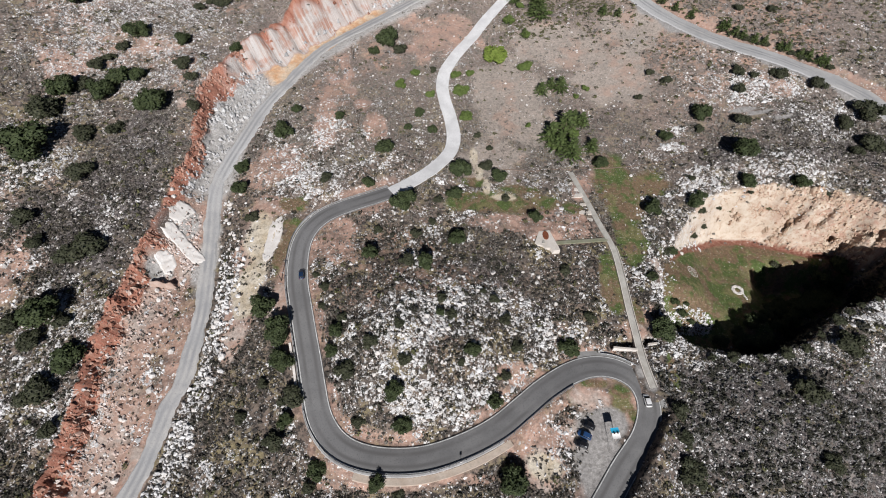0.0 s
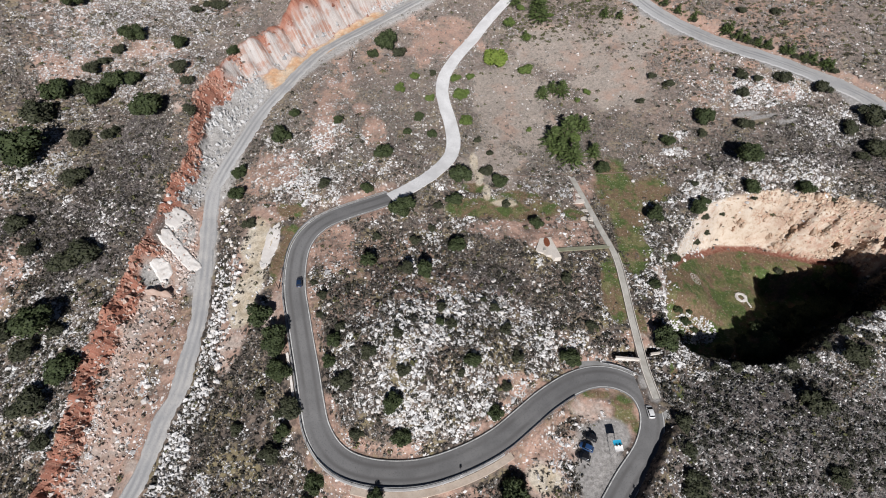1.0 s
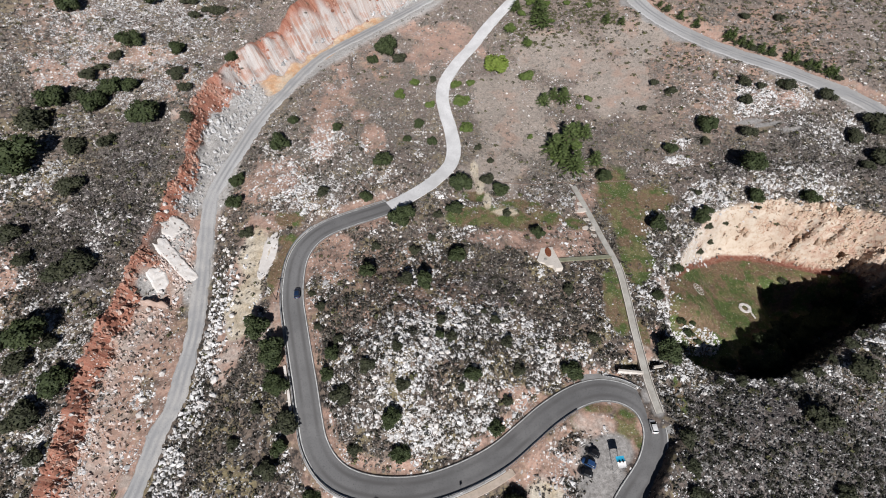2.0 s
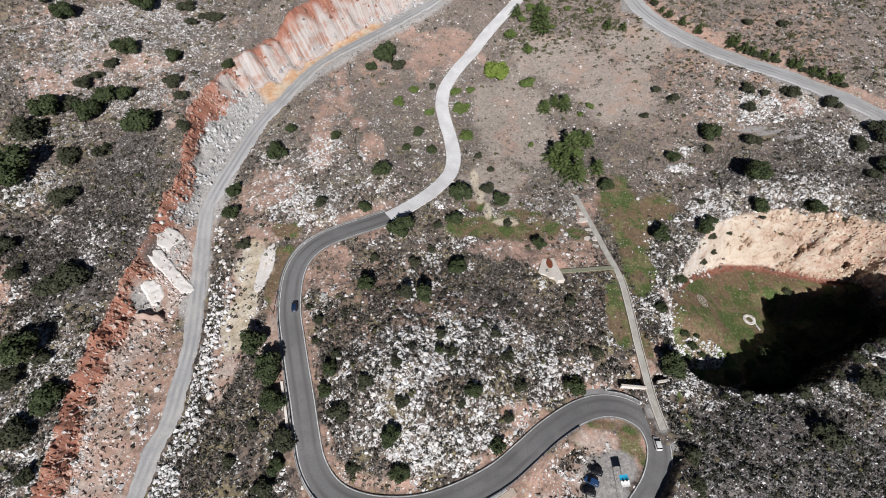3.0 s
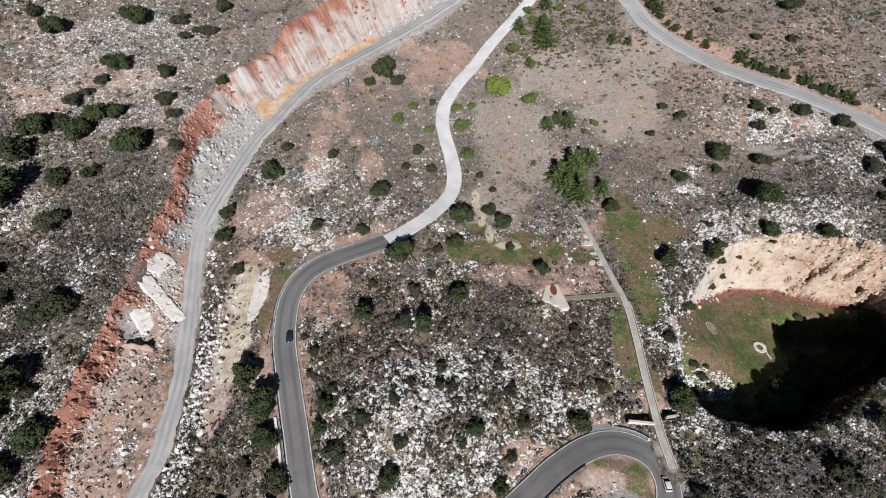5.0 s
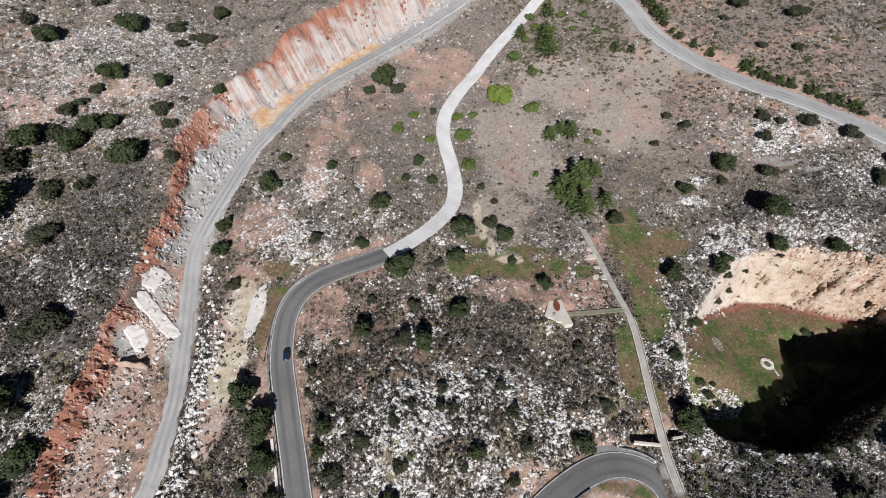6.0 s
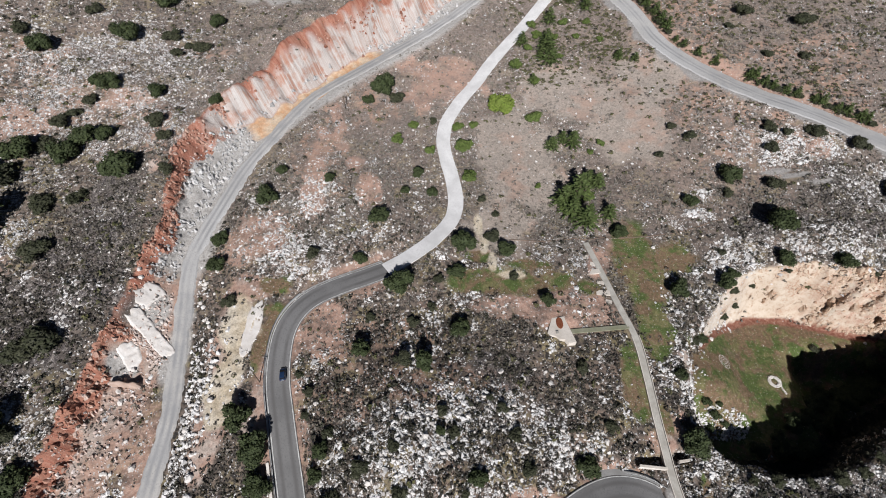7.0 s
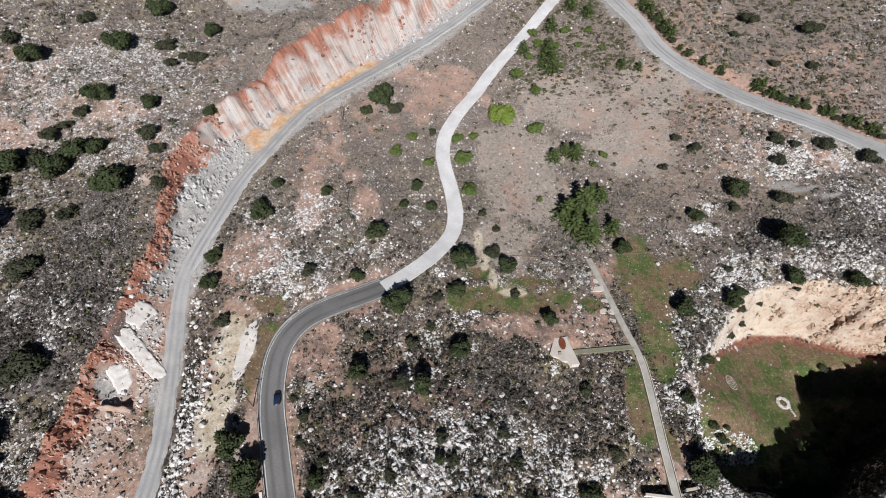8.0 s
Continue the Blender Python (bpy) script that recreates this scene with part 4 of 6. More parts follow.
guard_rail(station(35, 55.5), station(-40, 109), 3.75, "galvanised steel guard rail along the outer bend")
guard_rail(station(58, 50), station(46, 59), -3.75, "short galvanised guard rail on the hairpin")
a, b = station(-41, 66), station(-35, 48)
a, b = min(a, b), max(a, b)
low_wall("retaining_wall", ap[a:b], az[a:b], 4.7, 0.7, 0.25, WHITEWALL, "pale concrete retaining wall beside the road", sink=3.0)
a, b = sorted((station(16, 41.5), station(-24, 34.5)))
low_wall("retaining_wall", ap[a:b], az[a:b], 5.0, 1.7, -0.25, BEIGE, "beige concrete retaining wall below the bend", sink=3.5)

# ---------------------------------------------------------------- poles
for x, y, h, turn in [(-50.9, 83.6, 6.4, 5), (-33.1, 151.6, 6.6, 30), (-39.2, 190.0, 6.0, 30)]:
    ob = thing("utility_pole", pose(x, y, level(x, y), 0, 0, turn), "brown wooden utility pole with a cross arm", "utility pole", "utility poles")
    part("pole", rod(bmesh.new(), (0, 0, -0.5), (0, 0, h), 0.16, 0.11, 9), WOOD, ob)
    part("cross_arm", box(bmesh.new(), -0.95, 0.95, -0.06, 0.06, h - 0.55, h - 0.42, 0.01), WOOD, ob)
    for dx in (-0.8, 0.0, 0.8):
        part("insulator", rod(bmesh.new(), (dx, 0, h - 0.42 if dx else h), (dx, 0, h - 0.22 if dx else h + 0.2), 0.05, 0.035, 8), WHITEWALL, ob)


# ---------------------------------------------------------------- vehicles
def paint(name, c, rough=0.3):
    m, n, l, b = shader(name, rough)
    b.inputs["Specular IOR Level"].default_value = 0.5
    b.inputs["Coat Weight"].default_value = 0.5
    l.new(mix(n, l, ramp(n, l, tex(n, l, 1.5), 0.45, 0.7), c, tuple(v * 0.85 + 0.01 for v in c)), b.inputs["Base Color"])
    return m


GLASS, _n, _l, _b = shader("tinted_glass", 0.08)
_b.inputs["Base Color"].default_value, _b.inputs["Specular IOR Level"].default_value = (0.012, 0.014, 0.018, 1), 0.6
RUBBER = worn("tyre_rubber", (0.02, 0.02, 0.02), (0.03, 0.03, 0.03), 4, 20, 0.8, 0.0)
ALLOY = worn("wheel_alloy", (0.45, 0.45, 0.46), (0.3, 0.3, 0.31), 4, 20, 0.35, 0.0, metal=0.8)
LAMP = worn("lamp_glass", (0.6, 0.6, 0.58), (0.5, 0.5, 0.5), 4, 20, 0.15, 0.0)
TAIL = worn("tail_lamp", (0.3, 0.01, 0.01), (0.2, 0.01, 0.01), 4, 20, 0.2, 0.0)


def loft(bm, rings):
    rows = [[bm.verts.new(v) for v in r] for r in rings]
    k = len(rows[0])
    for a, b in zip(rows, rows[1:]):
        for i in range(k):
            bm.faces.new((a[i], a[(i + 1) % k], b[(i + 1) % k], b[i]))
    bm.faces.new(rows[0][::-1])
    bm.faces.new(rows[-1])
    bmesh.ops.recalc_face_normals(bm, faces=bm.faces)
    return bm


def car(m, colour, label, long=3.8, open_hatch=False):
    """A small hatchback, nose to +x."""
    ob = thing("car", m, label, "car")
    h = long / 2

    def ring(x, w, z0, z1):
        c = 0.12
        return [(x, -w + c, z0), (x, w - c, z0), (x, w, z0 + c), (x, w, z1 - c), (x, w - c, z1), (x, -w + c, z1), (x, -w, z1 - c), (x, -w, z0 + c)]
    part("body", loft(bmesh.new(), [ring(-h, 0.70, 0.42, 0.85), ring(-h + 0.12, 0.80, 0.30, 0.98), ring(-h + 0.9, 0.86, 0.24, 1.0), ring(0, 0.87, 0.22, 0.98), ring(h - 1.3, 0.86, 0.24, 0.94),
                                   ring(h - 0.35, 0.80, 0.28, 0.80), ring(h, 0.66, 0.38, 0.66)]), colour, ob, flat=False)

    def top_ring(x, w, z0, z1, w1):
        return [(x, -w, z0), (x, w, z0), (x, w1, z1), (x, -w1, z1)]
    part("glasshouse", loft(bmesh.new(), [top_ring(-h + 0.25, 0.76, 0.9, 1.0, 0.72), top_ring(-h + 0.55, 0.78, 0.9, 1.38, 0.62), top_ring(-0.2, 0.80, 0.9, 1.43, 0.64), top_ring(0.35, 0.80, 0.9, 1.38, 0.62),
                                          top_ring(1.05, 0.78, 0.9, 0.98, 0.74)]), GLASS, ob, "dark tinted windows")
    part("roof", loft(bmesh.new(), [top_ring(-h + 0.5, 0.66, 1.37, 1.43, 0.58), top_ring(-0.9, 0.68, 1.40, 1.48, 0.60), top_ring(-0.1, 0.68, 1.40, 1.48, 0.60), top_ring(0.35, 0.66, 1.36, 1.42, 0.58)]), colour, ob)
    for sx in (-h + 0.75, h - 0.85):
        for sy in (-1, 1):
            w = new("wheel")
            w.parent = ob
            w.location = (sx, sy * 0.76, 0.31)
            bm = bmesh.new()
            rod(bm, (0, -0.1, 0), (0, 0.1, 0), 0.31, 0.31, 18)
            bmesh.ops.bevel(bm, geom=[e for e in bm.edges if len(e.link_faces) == 2 and e.calc_face_angle() > 1.0], offset=0.03, segments=2, affect="EDGES")
            part("tyre", bm, RUBBER, w)
            part("rim", rod(bmesh.new(), (0, sy * 0.095, 0), (0, sy * 0.115, 0), 0.19, 0.17, 12), ALLOY, w)
    for sy in (-1, 1):
        part("headlight", box(bmesh.new(), h - 0.22, h - 0.04, sy * 0.55 - 0.14, sy * 0.55 + 0.14, 0.56, 0.68, 0.03), LAMP, ob)
        part("tail_light", box(bmesh.new(), -h - 0.01, -h + 0.1, sy * 0.62 - 0.08, sy * 0.62 + 0.08, 0.62, 0.82, 0.02), TAIL, ob)
        part("mirror", box(bmesh.new(), 0.75, 0.9, sy * 0.92 - 0.08, sy * 0.92 + 0.08, 0.92, 1.04, 0.03), colour, ob)
    part("bumper", box(bmesh.new(), h - 0.12, h + 0.04, -0.62, 0.62, 0.32, 0.46, 0.04), RUBBER, ob)
    part("number_plate", box(bmesh.new(), -h - 0.03, -h + 0.02, -0.26, 0.26, 0.5, 0.6), LAMP, ob)
    if open_hatch:
        part("open_door", box(bmesh.new(), 0.1, 1.0, -1.55, -1.47, 0.35, 1.1, 0.03), colour, ob)
    return ob


def road_pose(x, y, offset, back=False):
    i = station(x, y)
    d = np.array([an[i][1], -an[i][0]]) * (-1 if back else 1)
    q = ap[i] + an[i] * offset
    return pose(q[0], q[1], az[i] + 0.05, 0, 0, math.degrees(math.atan2(d[1], d[0])))


NAVY, WHITE_P, BLACK_P, BLUE_P = paint("navy_paint", (0.012, 0.03, 0.075)), paint("white_paint", (0.72, 0.72, 0.71)), paint("black_paint", (0.012, 0.012, 0.014)), paint("blue_paint", (0.02, 0.06, 0.16))
car(road_pose(-44.8, 85.1, -1.5), NAVY, "dark blue hatchback driving along the asphalt road")
car(road_pose(57.8, 48.7, 0.5), WHITE_P, "white hatchback driving round the hairpin")


def parked(x, y, turn):
    return pose(x, y, level(x, y) + 0.02, 0, 0, turn)


car(parked(37.6, 37.6, 158), BLACK_P, "black car parked on the gravel lay-by")
car(parked(38.8, 39.9, 152), BLUE_P, "dark blue car parked on the gravel lay-by")
car(parked(40.2, 42.4, 148), BLACK_P, "black car with an open door on the gravel lay-by", open_hatch=True)

# stall canopy: four legs, a low hipped cloth half blue, half white
CLOTH_BLUE = worn("blue_cloth", (0.02, 0.36, 0.56), (0.03, 0.30, 0.50), 1.0, 8.0, 0.8, 0.0)
CLOTH_WHITE = worn("white_cloth", (0.74, 0.73, 0.71), (0.64, 0.63, 0.61), 1.0, 8.0, 0.8, 0.0)
kx, ky = 46.1, 39.0
canopy = thing("stall_canopy", pose(kx, ky, level(kx, ky), 0, 0, 6), "tall blue and white canopy on thin steel legs in the lay-by", "canopy")
for dx in (-1.0, 1.0):
    for dy in (-1.1, 1.1):
        part("leg", rod(bmesh.new(), (dx, dy, -0.3), (dx, dy, 4.95), 0.05), STEEL, canopy)


def cloth(y0, y1, z0, z1):
    bm = bmesh.new()
    grid = [[bm.verts.new((-1.1 + 0.55 * i, y0 + (y1 - y0) * k / 4, z0 + (z1 - z0) * k / 4 - 0.12 * (1 - (k / 2 - 1) ** 2) - 0.06 * abs(i - 2))) for i in range(5)] for k in range(5)]
    for a, b in zip(grid, grid[1:]):
        for i in range(4):
            bm.faces.new((a[i], a[i + 1], b[i + 1], b[i]))
    r = bmesh.ops.extrude_face_region(bm, geom=bm.faces[:])
    bmesh.ops.translate(bm, verts=[v for v in r["geom"] if isinstance(v, bmesh.types.BMVert)], vec=(0, 0, -0.04))
    bmesh.ops.recalc_face_normals(bm, faces=bm.faces)
    return bm


part("cloth", cloth(0.12, 1.5, 5.25, 5.2), CLOTH_BLUE, canopy, "bright blue half of the canopy")
part("cloth", cloth(0.12, -1.25, 5.3, 4.95), CLOTH_WHITE, canopy, "white half of the canopy")
for dx in (-0.45, 0.45):
    part("vent", rod(bmesh.new(), (dx, 0.1, 5.22), (dx, 0.1, 5.37), 0.26, 0.2, 10), RUBBER, canopy, "dark round vent cap")

# road sign on the outer bend
i = station(4, 36)
q = ap[i] + an[i] * 3.95
post = thing("road_sign", pose(q[0], q[1], az[i], 0, 0, 20), "small road sign on a thin grey post at the bend", "sign")
part("post", rod(bmesh.new(), (0, 0, -0.6), (0, 0, 2.2), 0.04), STEEL, post)
part("plate", box(bmesh.new(), -0.3, 0.3, -0.05, -0.02, 1.6, 2.2, 0.01), CLOTH_WHITE, post)

# ---------------------------------------------------------------- white rock ledges beside the track


def ledge(x, y, turn, size, seed, label, mat=LIME):
    """Bare bedrock with a ragged outline, whose broken top follows the ground."""
    z0 = level(x, y)
    ob = thing("rock_ledge", pose(x, y, z0, 0, 0, turn), label, "rock")
    spin = Matrix.Rotation(radians(turn), 4, "Z")
    nu, nv = max(4, round(size[0] / 0.45)), max(3, round(size[1] / 0.45))
    bm = bmesh.new()
    rows = []
    for a in range(nu + 1):
        row = []
        for b in range(nv + 1):
            u, v = 2 * a / nu - 1, 2 * b / nv - 1
            e = (1 + 0.3 * noise.noise(Vector((u * 1.6, v * 1.6, seed * 3.7))) + 0.1 * noise.noise(Vector((u * 6, v * 6, seed)))) * (1 - 0.16 * (u * v) ** 2)
            p = Vector((u * e * size[0] / 2, v * e * size[1] / 2, 0))
            q = spin @ p
            rim = min(1.0, (1 - max(abs(u), abs(v))) / 0.14)
            crack = abs(noise.noise(p * 0.55 + Vector((seed, 0, 4))))
            p.z = np.mean([level(x + q.x + a, y + q.y + b) for a, b in ((0, 0), (2.5, 0), (-2.5, 0), (0, 2.5), (0, -2.5))]) - z0 - 0.7 + rim * (0.7 + size[2] * (0.7 + 0.3 * noise.noise(p * 0.5 + Vector((0, 0, seed)))) - 0.35 * max(0.0, 0.06 - crack) / 0.06)
            row.append(bm.verts.new(p))
        rows.append(row)
    for r0, r1 in zip(rows, rows[1:]):
        for b in range(nv):
            bm.faces.new((r0[b], r1[b], r1[b + 1], r0[b + 1]))
    part("face", bm, mat, ob, flat=False)
    return ob


ledge(-56.6, 99.5, 84, (19.0, 5.2, 0.35), 12, "white scraped limestone strip on the bank above the track")
ledge(-87.0, 98.6, -41, (19.0, 5.0, 0.6), 3, "white freshly broken limestone ledge beside the track")
ledge(-91.2, 92.2, -50, (8.0, 5.0, 0.45), 5, "white limestone outcrop below the red cutting")
ledge(-90.5, 110.0, 60, (8.0, 6.0, 0.4), 8, "pale limestone outcrop beside the track")
ledge(-90.0, 84.0, 2, (7.5, 1.5, 3.2), 9, "upright stone rib casting shade below the cutting", worn("bench_rock", (0.42, 0.32, 0.27), (0.34, 0.24, 0.19), 0.6, 3.0, 0.9, 0.05))


# ---------------------------------------------------------------- trees
def lumpy(rnd, kind):
    """Centres and radii of a crown's lobes, in a crown of radius 1."""
    lobes = []
    if kind == "pine":
        for k in range(9):
            h = 0.3 + 1.5 * k / 8
            r = 0.75 * (1 - k / 10.5)
            a = k * 2.4 + rnd.random()
            lobes.append((Vector((math.cos(a) * r * 0.5, math.sin(a) * r * 0.5, h)), r * 0.75 + 0.1))
    else:
        lobes.append((Vector((0, 0, 0.65)), 0.62 if kind != "bright" else 0.8))
        for k in range(rnd.randint(6, 9)):
            a, r = k * 2.39996 + rnd.random(), rnd.uniform(0.35, 0.66)
            lobes.append((Vector((math.cos(a) * r, math.sin(a) * r, rnd.uniform(0.35, 0.95))), rnd.uniform(0.26, 0.46)))
    return lobes


def crown_mesh(kind, seed):
    rnd = random.Random(seed)
    lobes = lumpy(rnd, kind)
    verts, faces = [], []
    count = {"oak": 1900, "dark": 1300, "bright": 2200, "fresh": 1500, "pine": 0}[kind]
    size = {"oak": 0.058, "dark": 0.058, "bright": 0.066, "fresh": 0.066, "pine": 0.06}[kind]
    if kind == "pine":
        # whorls of drooping boughs up a single stem, sprays of needles along each
        for tier in range(9):
            h, reach = 0.22 + tier * 0.19, 0.98 * (1 - tier / 9.6) ** 0.85
            for b in range(9 - tier // 2):
                a = b * 6.283 / (9 - tier // 2) + tier * 0.7 + rnd.uniform(-0.25, 0.25)
                out = reach * rnd.uniform(0.75, 1.12)
                for k in range(max(3, int(13 * out))):
                    f = (k + 0.6) / max(3, int(13 * out))
                    p = Vector((math.cos(a) * out * f, math.sin(a) * out * f, h + 0.1 * f - 0.22 * f * f * out)) + Vector((rnd.gauss(0, 0.03), rnd.gauss(0, 0.03), rnd.gauss(0, 0.02)))
                    w = rnd.uniform(0.06, 0.125) * (1.25 - 0.55 * f)
                    d = Vector((math.cos(a + rnd.uniform(-0.7, 0.7)), math.sin(a + rnd.uniform(-0.7, 0.7)), rnd.uniform(-0.2, 0.35)))
                    side = d.cross(Vector((rnd.gauss(0, 0.35), rnd.gauss(0, 0.35), 1))).normalized()
                    n = len(verts)
                    verts += [p - d * w, p + side * w * 0.75, p + d * w * 1.7, p - side * w * 0.75]
                    faces.append((n, n + 1, n + 2, n + 3))
    for k in range(count):
        c, r = lobes[k % len(lobes)]
        d = Vector((rnd.gauss(0, 1), rnd.gauss(0, 1), rnd.gauss(0.25, 1))).normalized()
        p = c + d * r * (rnd.random() ** 0.25) * (rnd.uniform(0.75, 1.4) if kind == "pine" else rnd.uniform(0.85, 1.18))
        if p.z < 0.06:
            p.z = 0.06 + rnd.random() * 0.15
        q = (d + Vector((rnd.gauss(0, 0.55), rnd.gauss(0, 0.55), rnd.gauss(0.2, 0.55)))).to_track_quat("Z", "Y")
        s = size * rnd.uniform(0.6, 1.5)
        t = rnd.uniform(0, 6.28)
        n = len(verts)
        for j in range(4):
            a = t + j * 1.5708
            verts.append(p + q @ Vector((math.cos(a) * s * (1.0 if j % 2 else 1.5), math.sin(a) * s, s * 0.35 * (-1) ** j)))
        faces.append((n, n + 1, n + 2, n + 3))
    # dark heart of twigs and shaded leaves
    bm = bmesh.new()
    for c, r in lobes:
        bmesh.ops.create_icosphere(bm, subdivisions=1, radius=r * (0.3 if kind == "pine" else 0.78), matrix=Matrix.Translation(c))
    for v in bm.verts:
        v.co += noise.noise_vector(v.co * 4 + Vector((seed, 0, 0))) * 0.12
        v.co.z = max(v.co.z, 0.1)
    n = len(verts)
    bm.verts.index_update()
    tri = [tuple(v.index + n for v in f.verts) for f in bm.faces]
    verts += [v.co.copy() for v in bm.verts]
    bm.free()
    me = bpy.data.meshes.new("crown")
    me.from_pydata([tuple(v) for v in verts], [], faces + tri)
    me.materials.append(LEAVES[kind])
    return me


def trunk_mesh(seed, tall):
    rnd = random.Random(seed)
    bm = bmesh.new()
    lean = Vector((rnd.uniform(-0.08, 0.08), rnd.uniform(-0.08, 0.08), 0))
    mid = Vector((0, 0, 0.35)) + lean
    rod(bm, (0, 0, -0.15), mid, 0.085, 0.065, 7)
    for k in range(4 if not tall else 5):
        a = k * 1.7 + rnd.random()
        tip = mid + Vector((math.cos(a) * 0.42, math.sin(a) * 0.42, 0.35 + 0.2 * rnd.random()))
        rod(bm, mid - Vector((0, 0, 0.05)), tip, 0.05, 0.018, 5)
    if tall:
        rod(bm, mid, (0, 0, 1.6), 0.06, 0.015, 6)
    me = bpy.data.meshes.new("trunk")
    bm.to_mesh(me)
    bm.free()
    me.materials.append(WOOD)
    return me


LABELS = {
    "oak": ("round-crowned dark green tree among limestone rocks", "tree", "tree", "trees"),
    "dark": ("low dusty dark green bush on stony ground", "bush", "bush", "bushes"),
    "bright": ("bright green rounded bush on dry grassland", "bush", "green_bush", "green bushes"),
    "fresh": ("fresh green leafy bush beside the concrete lane", "bush", "leafy_bush", "leafy bushes"),
    "pine": ("young green conifer on dry ground", "tree", "conifer", "conifers"),
}
MESHES = {k: [(crown_mesh(k, 31 * i + len(k)), trunk_mesh(7 * i + 1, k == "pine")) for i in range(6 if k != "bright" else 4)] for k in LEAVES}
rt = random.Random(11)


def plant(kind, x, y, r):
    label, category, name, group = LABELS[kind]
    roadside = kind == "pine" and x > 80
    r *= rt.uniform(0.75, 1.1) if roadside else 1.15 if kind == "pine" else 1.0
    if roadside:
        x, y = x + rt.uniform(-0.8, 0.8), y + rt.uniform(-0.8, 0.8)
    s = rt.uniform(0.92, 1.08)
    tall = {"oak": 0.9, "dark": 0.7, "bright": 0.8, "fresh": 0.8, "pine": 0.85}[kind] * rt.uniform(0.9, 1.1)
    for key, (p, pz, half, shoulder) in ROADS.items():
        d = np.hypot(p[:, 0] - x, p[:, 1] - y)
        k = int(np.argmin(d))
        gap = half + (1.6 if key != "path" else 0.8) + 0.35 * r
        if d[k] < gap:
            x, y = p[k] + (np.array([x, y]) - p[k]) * gap / max(d[k], 0.3)
    z = level(x, y) - 0.1
    if 100 < x < 150 and 68 < y < 104:
        label = "dark green tree in the shade of the sinkhole"
    size = "large " if r > 4.4 else "small " if r < 2.2 else ""
    ob = thing(name, pose(x, y, z, 0, 0, rt.uniform(0, 360)), size + label, category, group)
    crown, trunk = rt.choice(MESHES[kind])
    for nm, me in (("crown", crown), ("trunk", trunk)):
        o = new(nm, me)
        o.parent = ob
        o.scale = (r * s, r / s, r * tall)


OAKS = [(-118, 69.8, 6.6), (-54.2, 73.5, 4.4), (-48.4, 65.5, 4.8), (-107, 58.1, 5), (-45.6, 57.7, 3.8), (-42.8, 42.6, 2.7), (-14, 112.9, 4.7),
    (32.4, 109.9, 2.8), (5, 99.5, 3.7), (-23.3, 92.1, 3.3), (-5.6, 88, 3.2), (-0.8, 69, 1.6), (-30.6, 65.1, 2.5), (-31.7, 59.7, 2.6), (-13.2, 47.3, 3.1),
    (8.2, 58.5, 2.7), (-32.5, 30.8, 3.3), (18.1, 27.7, 4.8), (-17, 27.2, 2.6), (-10.1, 40.5, 3.1), (14.9, 46.1, 2.9),
    (37.8, 63.5, 3.5), (74.3, 113.9, 3.7), (66.7, 68.4, 4.2)]
OAKS_NORTH = [(-122.9, 182.5, 5.2), (-104.5, 181.8, 3.6), (-139.1, 151.6, 6), (-126.6, 152.5, 5.3), (-123, 159.5, 4.9), (-116, 161.7, 4), (-107.6, 148.4, 6.4),
    (-84.6, 182.2, 3), (-141.1, 125.1, 8.4), (-61, 145.2, 4.6), (-74, 129.8, 3.2), (-72.9, 120.5, 3.3), (-24.8, 199.6, 5.5), (-30.7, 193.8, 2.9),
    (-9.3, 159.1, 2.6), (-40.4, 153.9, 2.3), (-13.8, 151.1, 2), (-4.2, 151.9, 2.5), (-22, 138.1, 3.9), (6.5, 129.5, 4.6), (-27.1, 122.6, 2.6),
    (21.2, 128.2, 3.4), (4.3, 119.2, 3.2), (-57.7, 156.7, 2.4), (102.4, 156.4, 4.7), (87.2, 147.5, 3.2), (110, 133.8, 5.9), (60.7, 136.5, 3.4),
    (108.3, 121.9, 3.3), (125.1, 119.8, 3.5), (89.6, 115.7, 3.2), (-122.4, 208.2, 5.5), (-93.4, 222.8, 3.8), (-113.8, 229, 5.2), (-147.4, 194.9, 5)]
BUSHES_WEST = [(-126.8, 176.2, 3.4), (-133.6, 166, 3.9), (-130.4, 170.7, 2.8), (-134.7, 156.4, 3.8), (-142, 141.6, 6.5), (-101.2, 167.5, 4), (-97.2, 162.4, 3.1),
    (-93.6, 150.3, 3), (-95.3, 206.6, 4.1), (-103.7, 202.7, 2.9), (-126.8, 133.7, 4.6), (-118.1, 137.7, 3.8), (-122.7, 118, 4.9), (-135.8, 101, 4.4),
    (-112.2, 91.4, 6.3), (-118.5, 88.7, 4.5), (-129.3, 92.8, 3.3), (-127, 66.7, 4.1), (-112.5, 68.6, 3.2), (-65.3, 107.2, 2.7), (-119.4, 62.6, 4.4),
    (-112.1, 48.8, 5.5), (-51.1, 52.5, 1.9), (-106.2, 39.6, 2.9), (-55.6, 43.5, 2.1), (-108, 210.9, 4), (-136.2, 216.1, 3.4), (-155.7, 200.3, 3.5),
    (-100.9, 208, 2.4)]
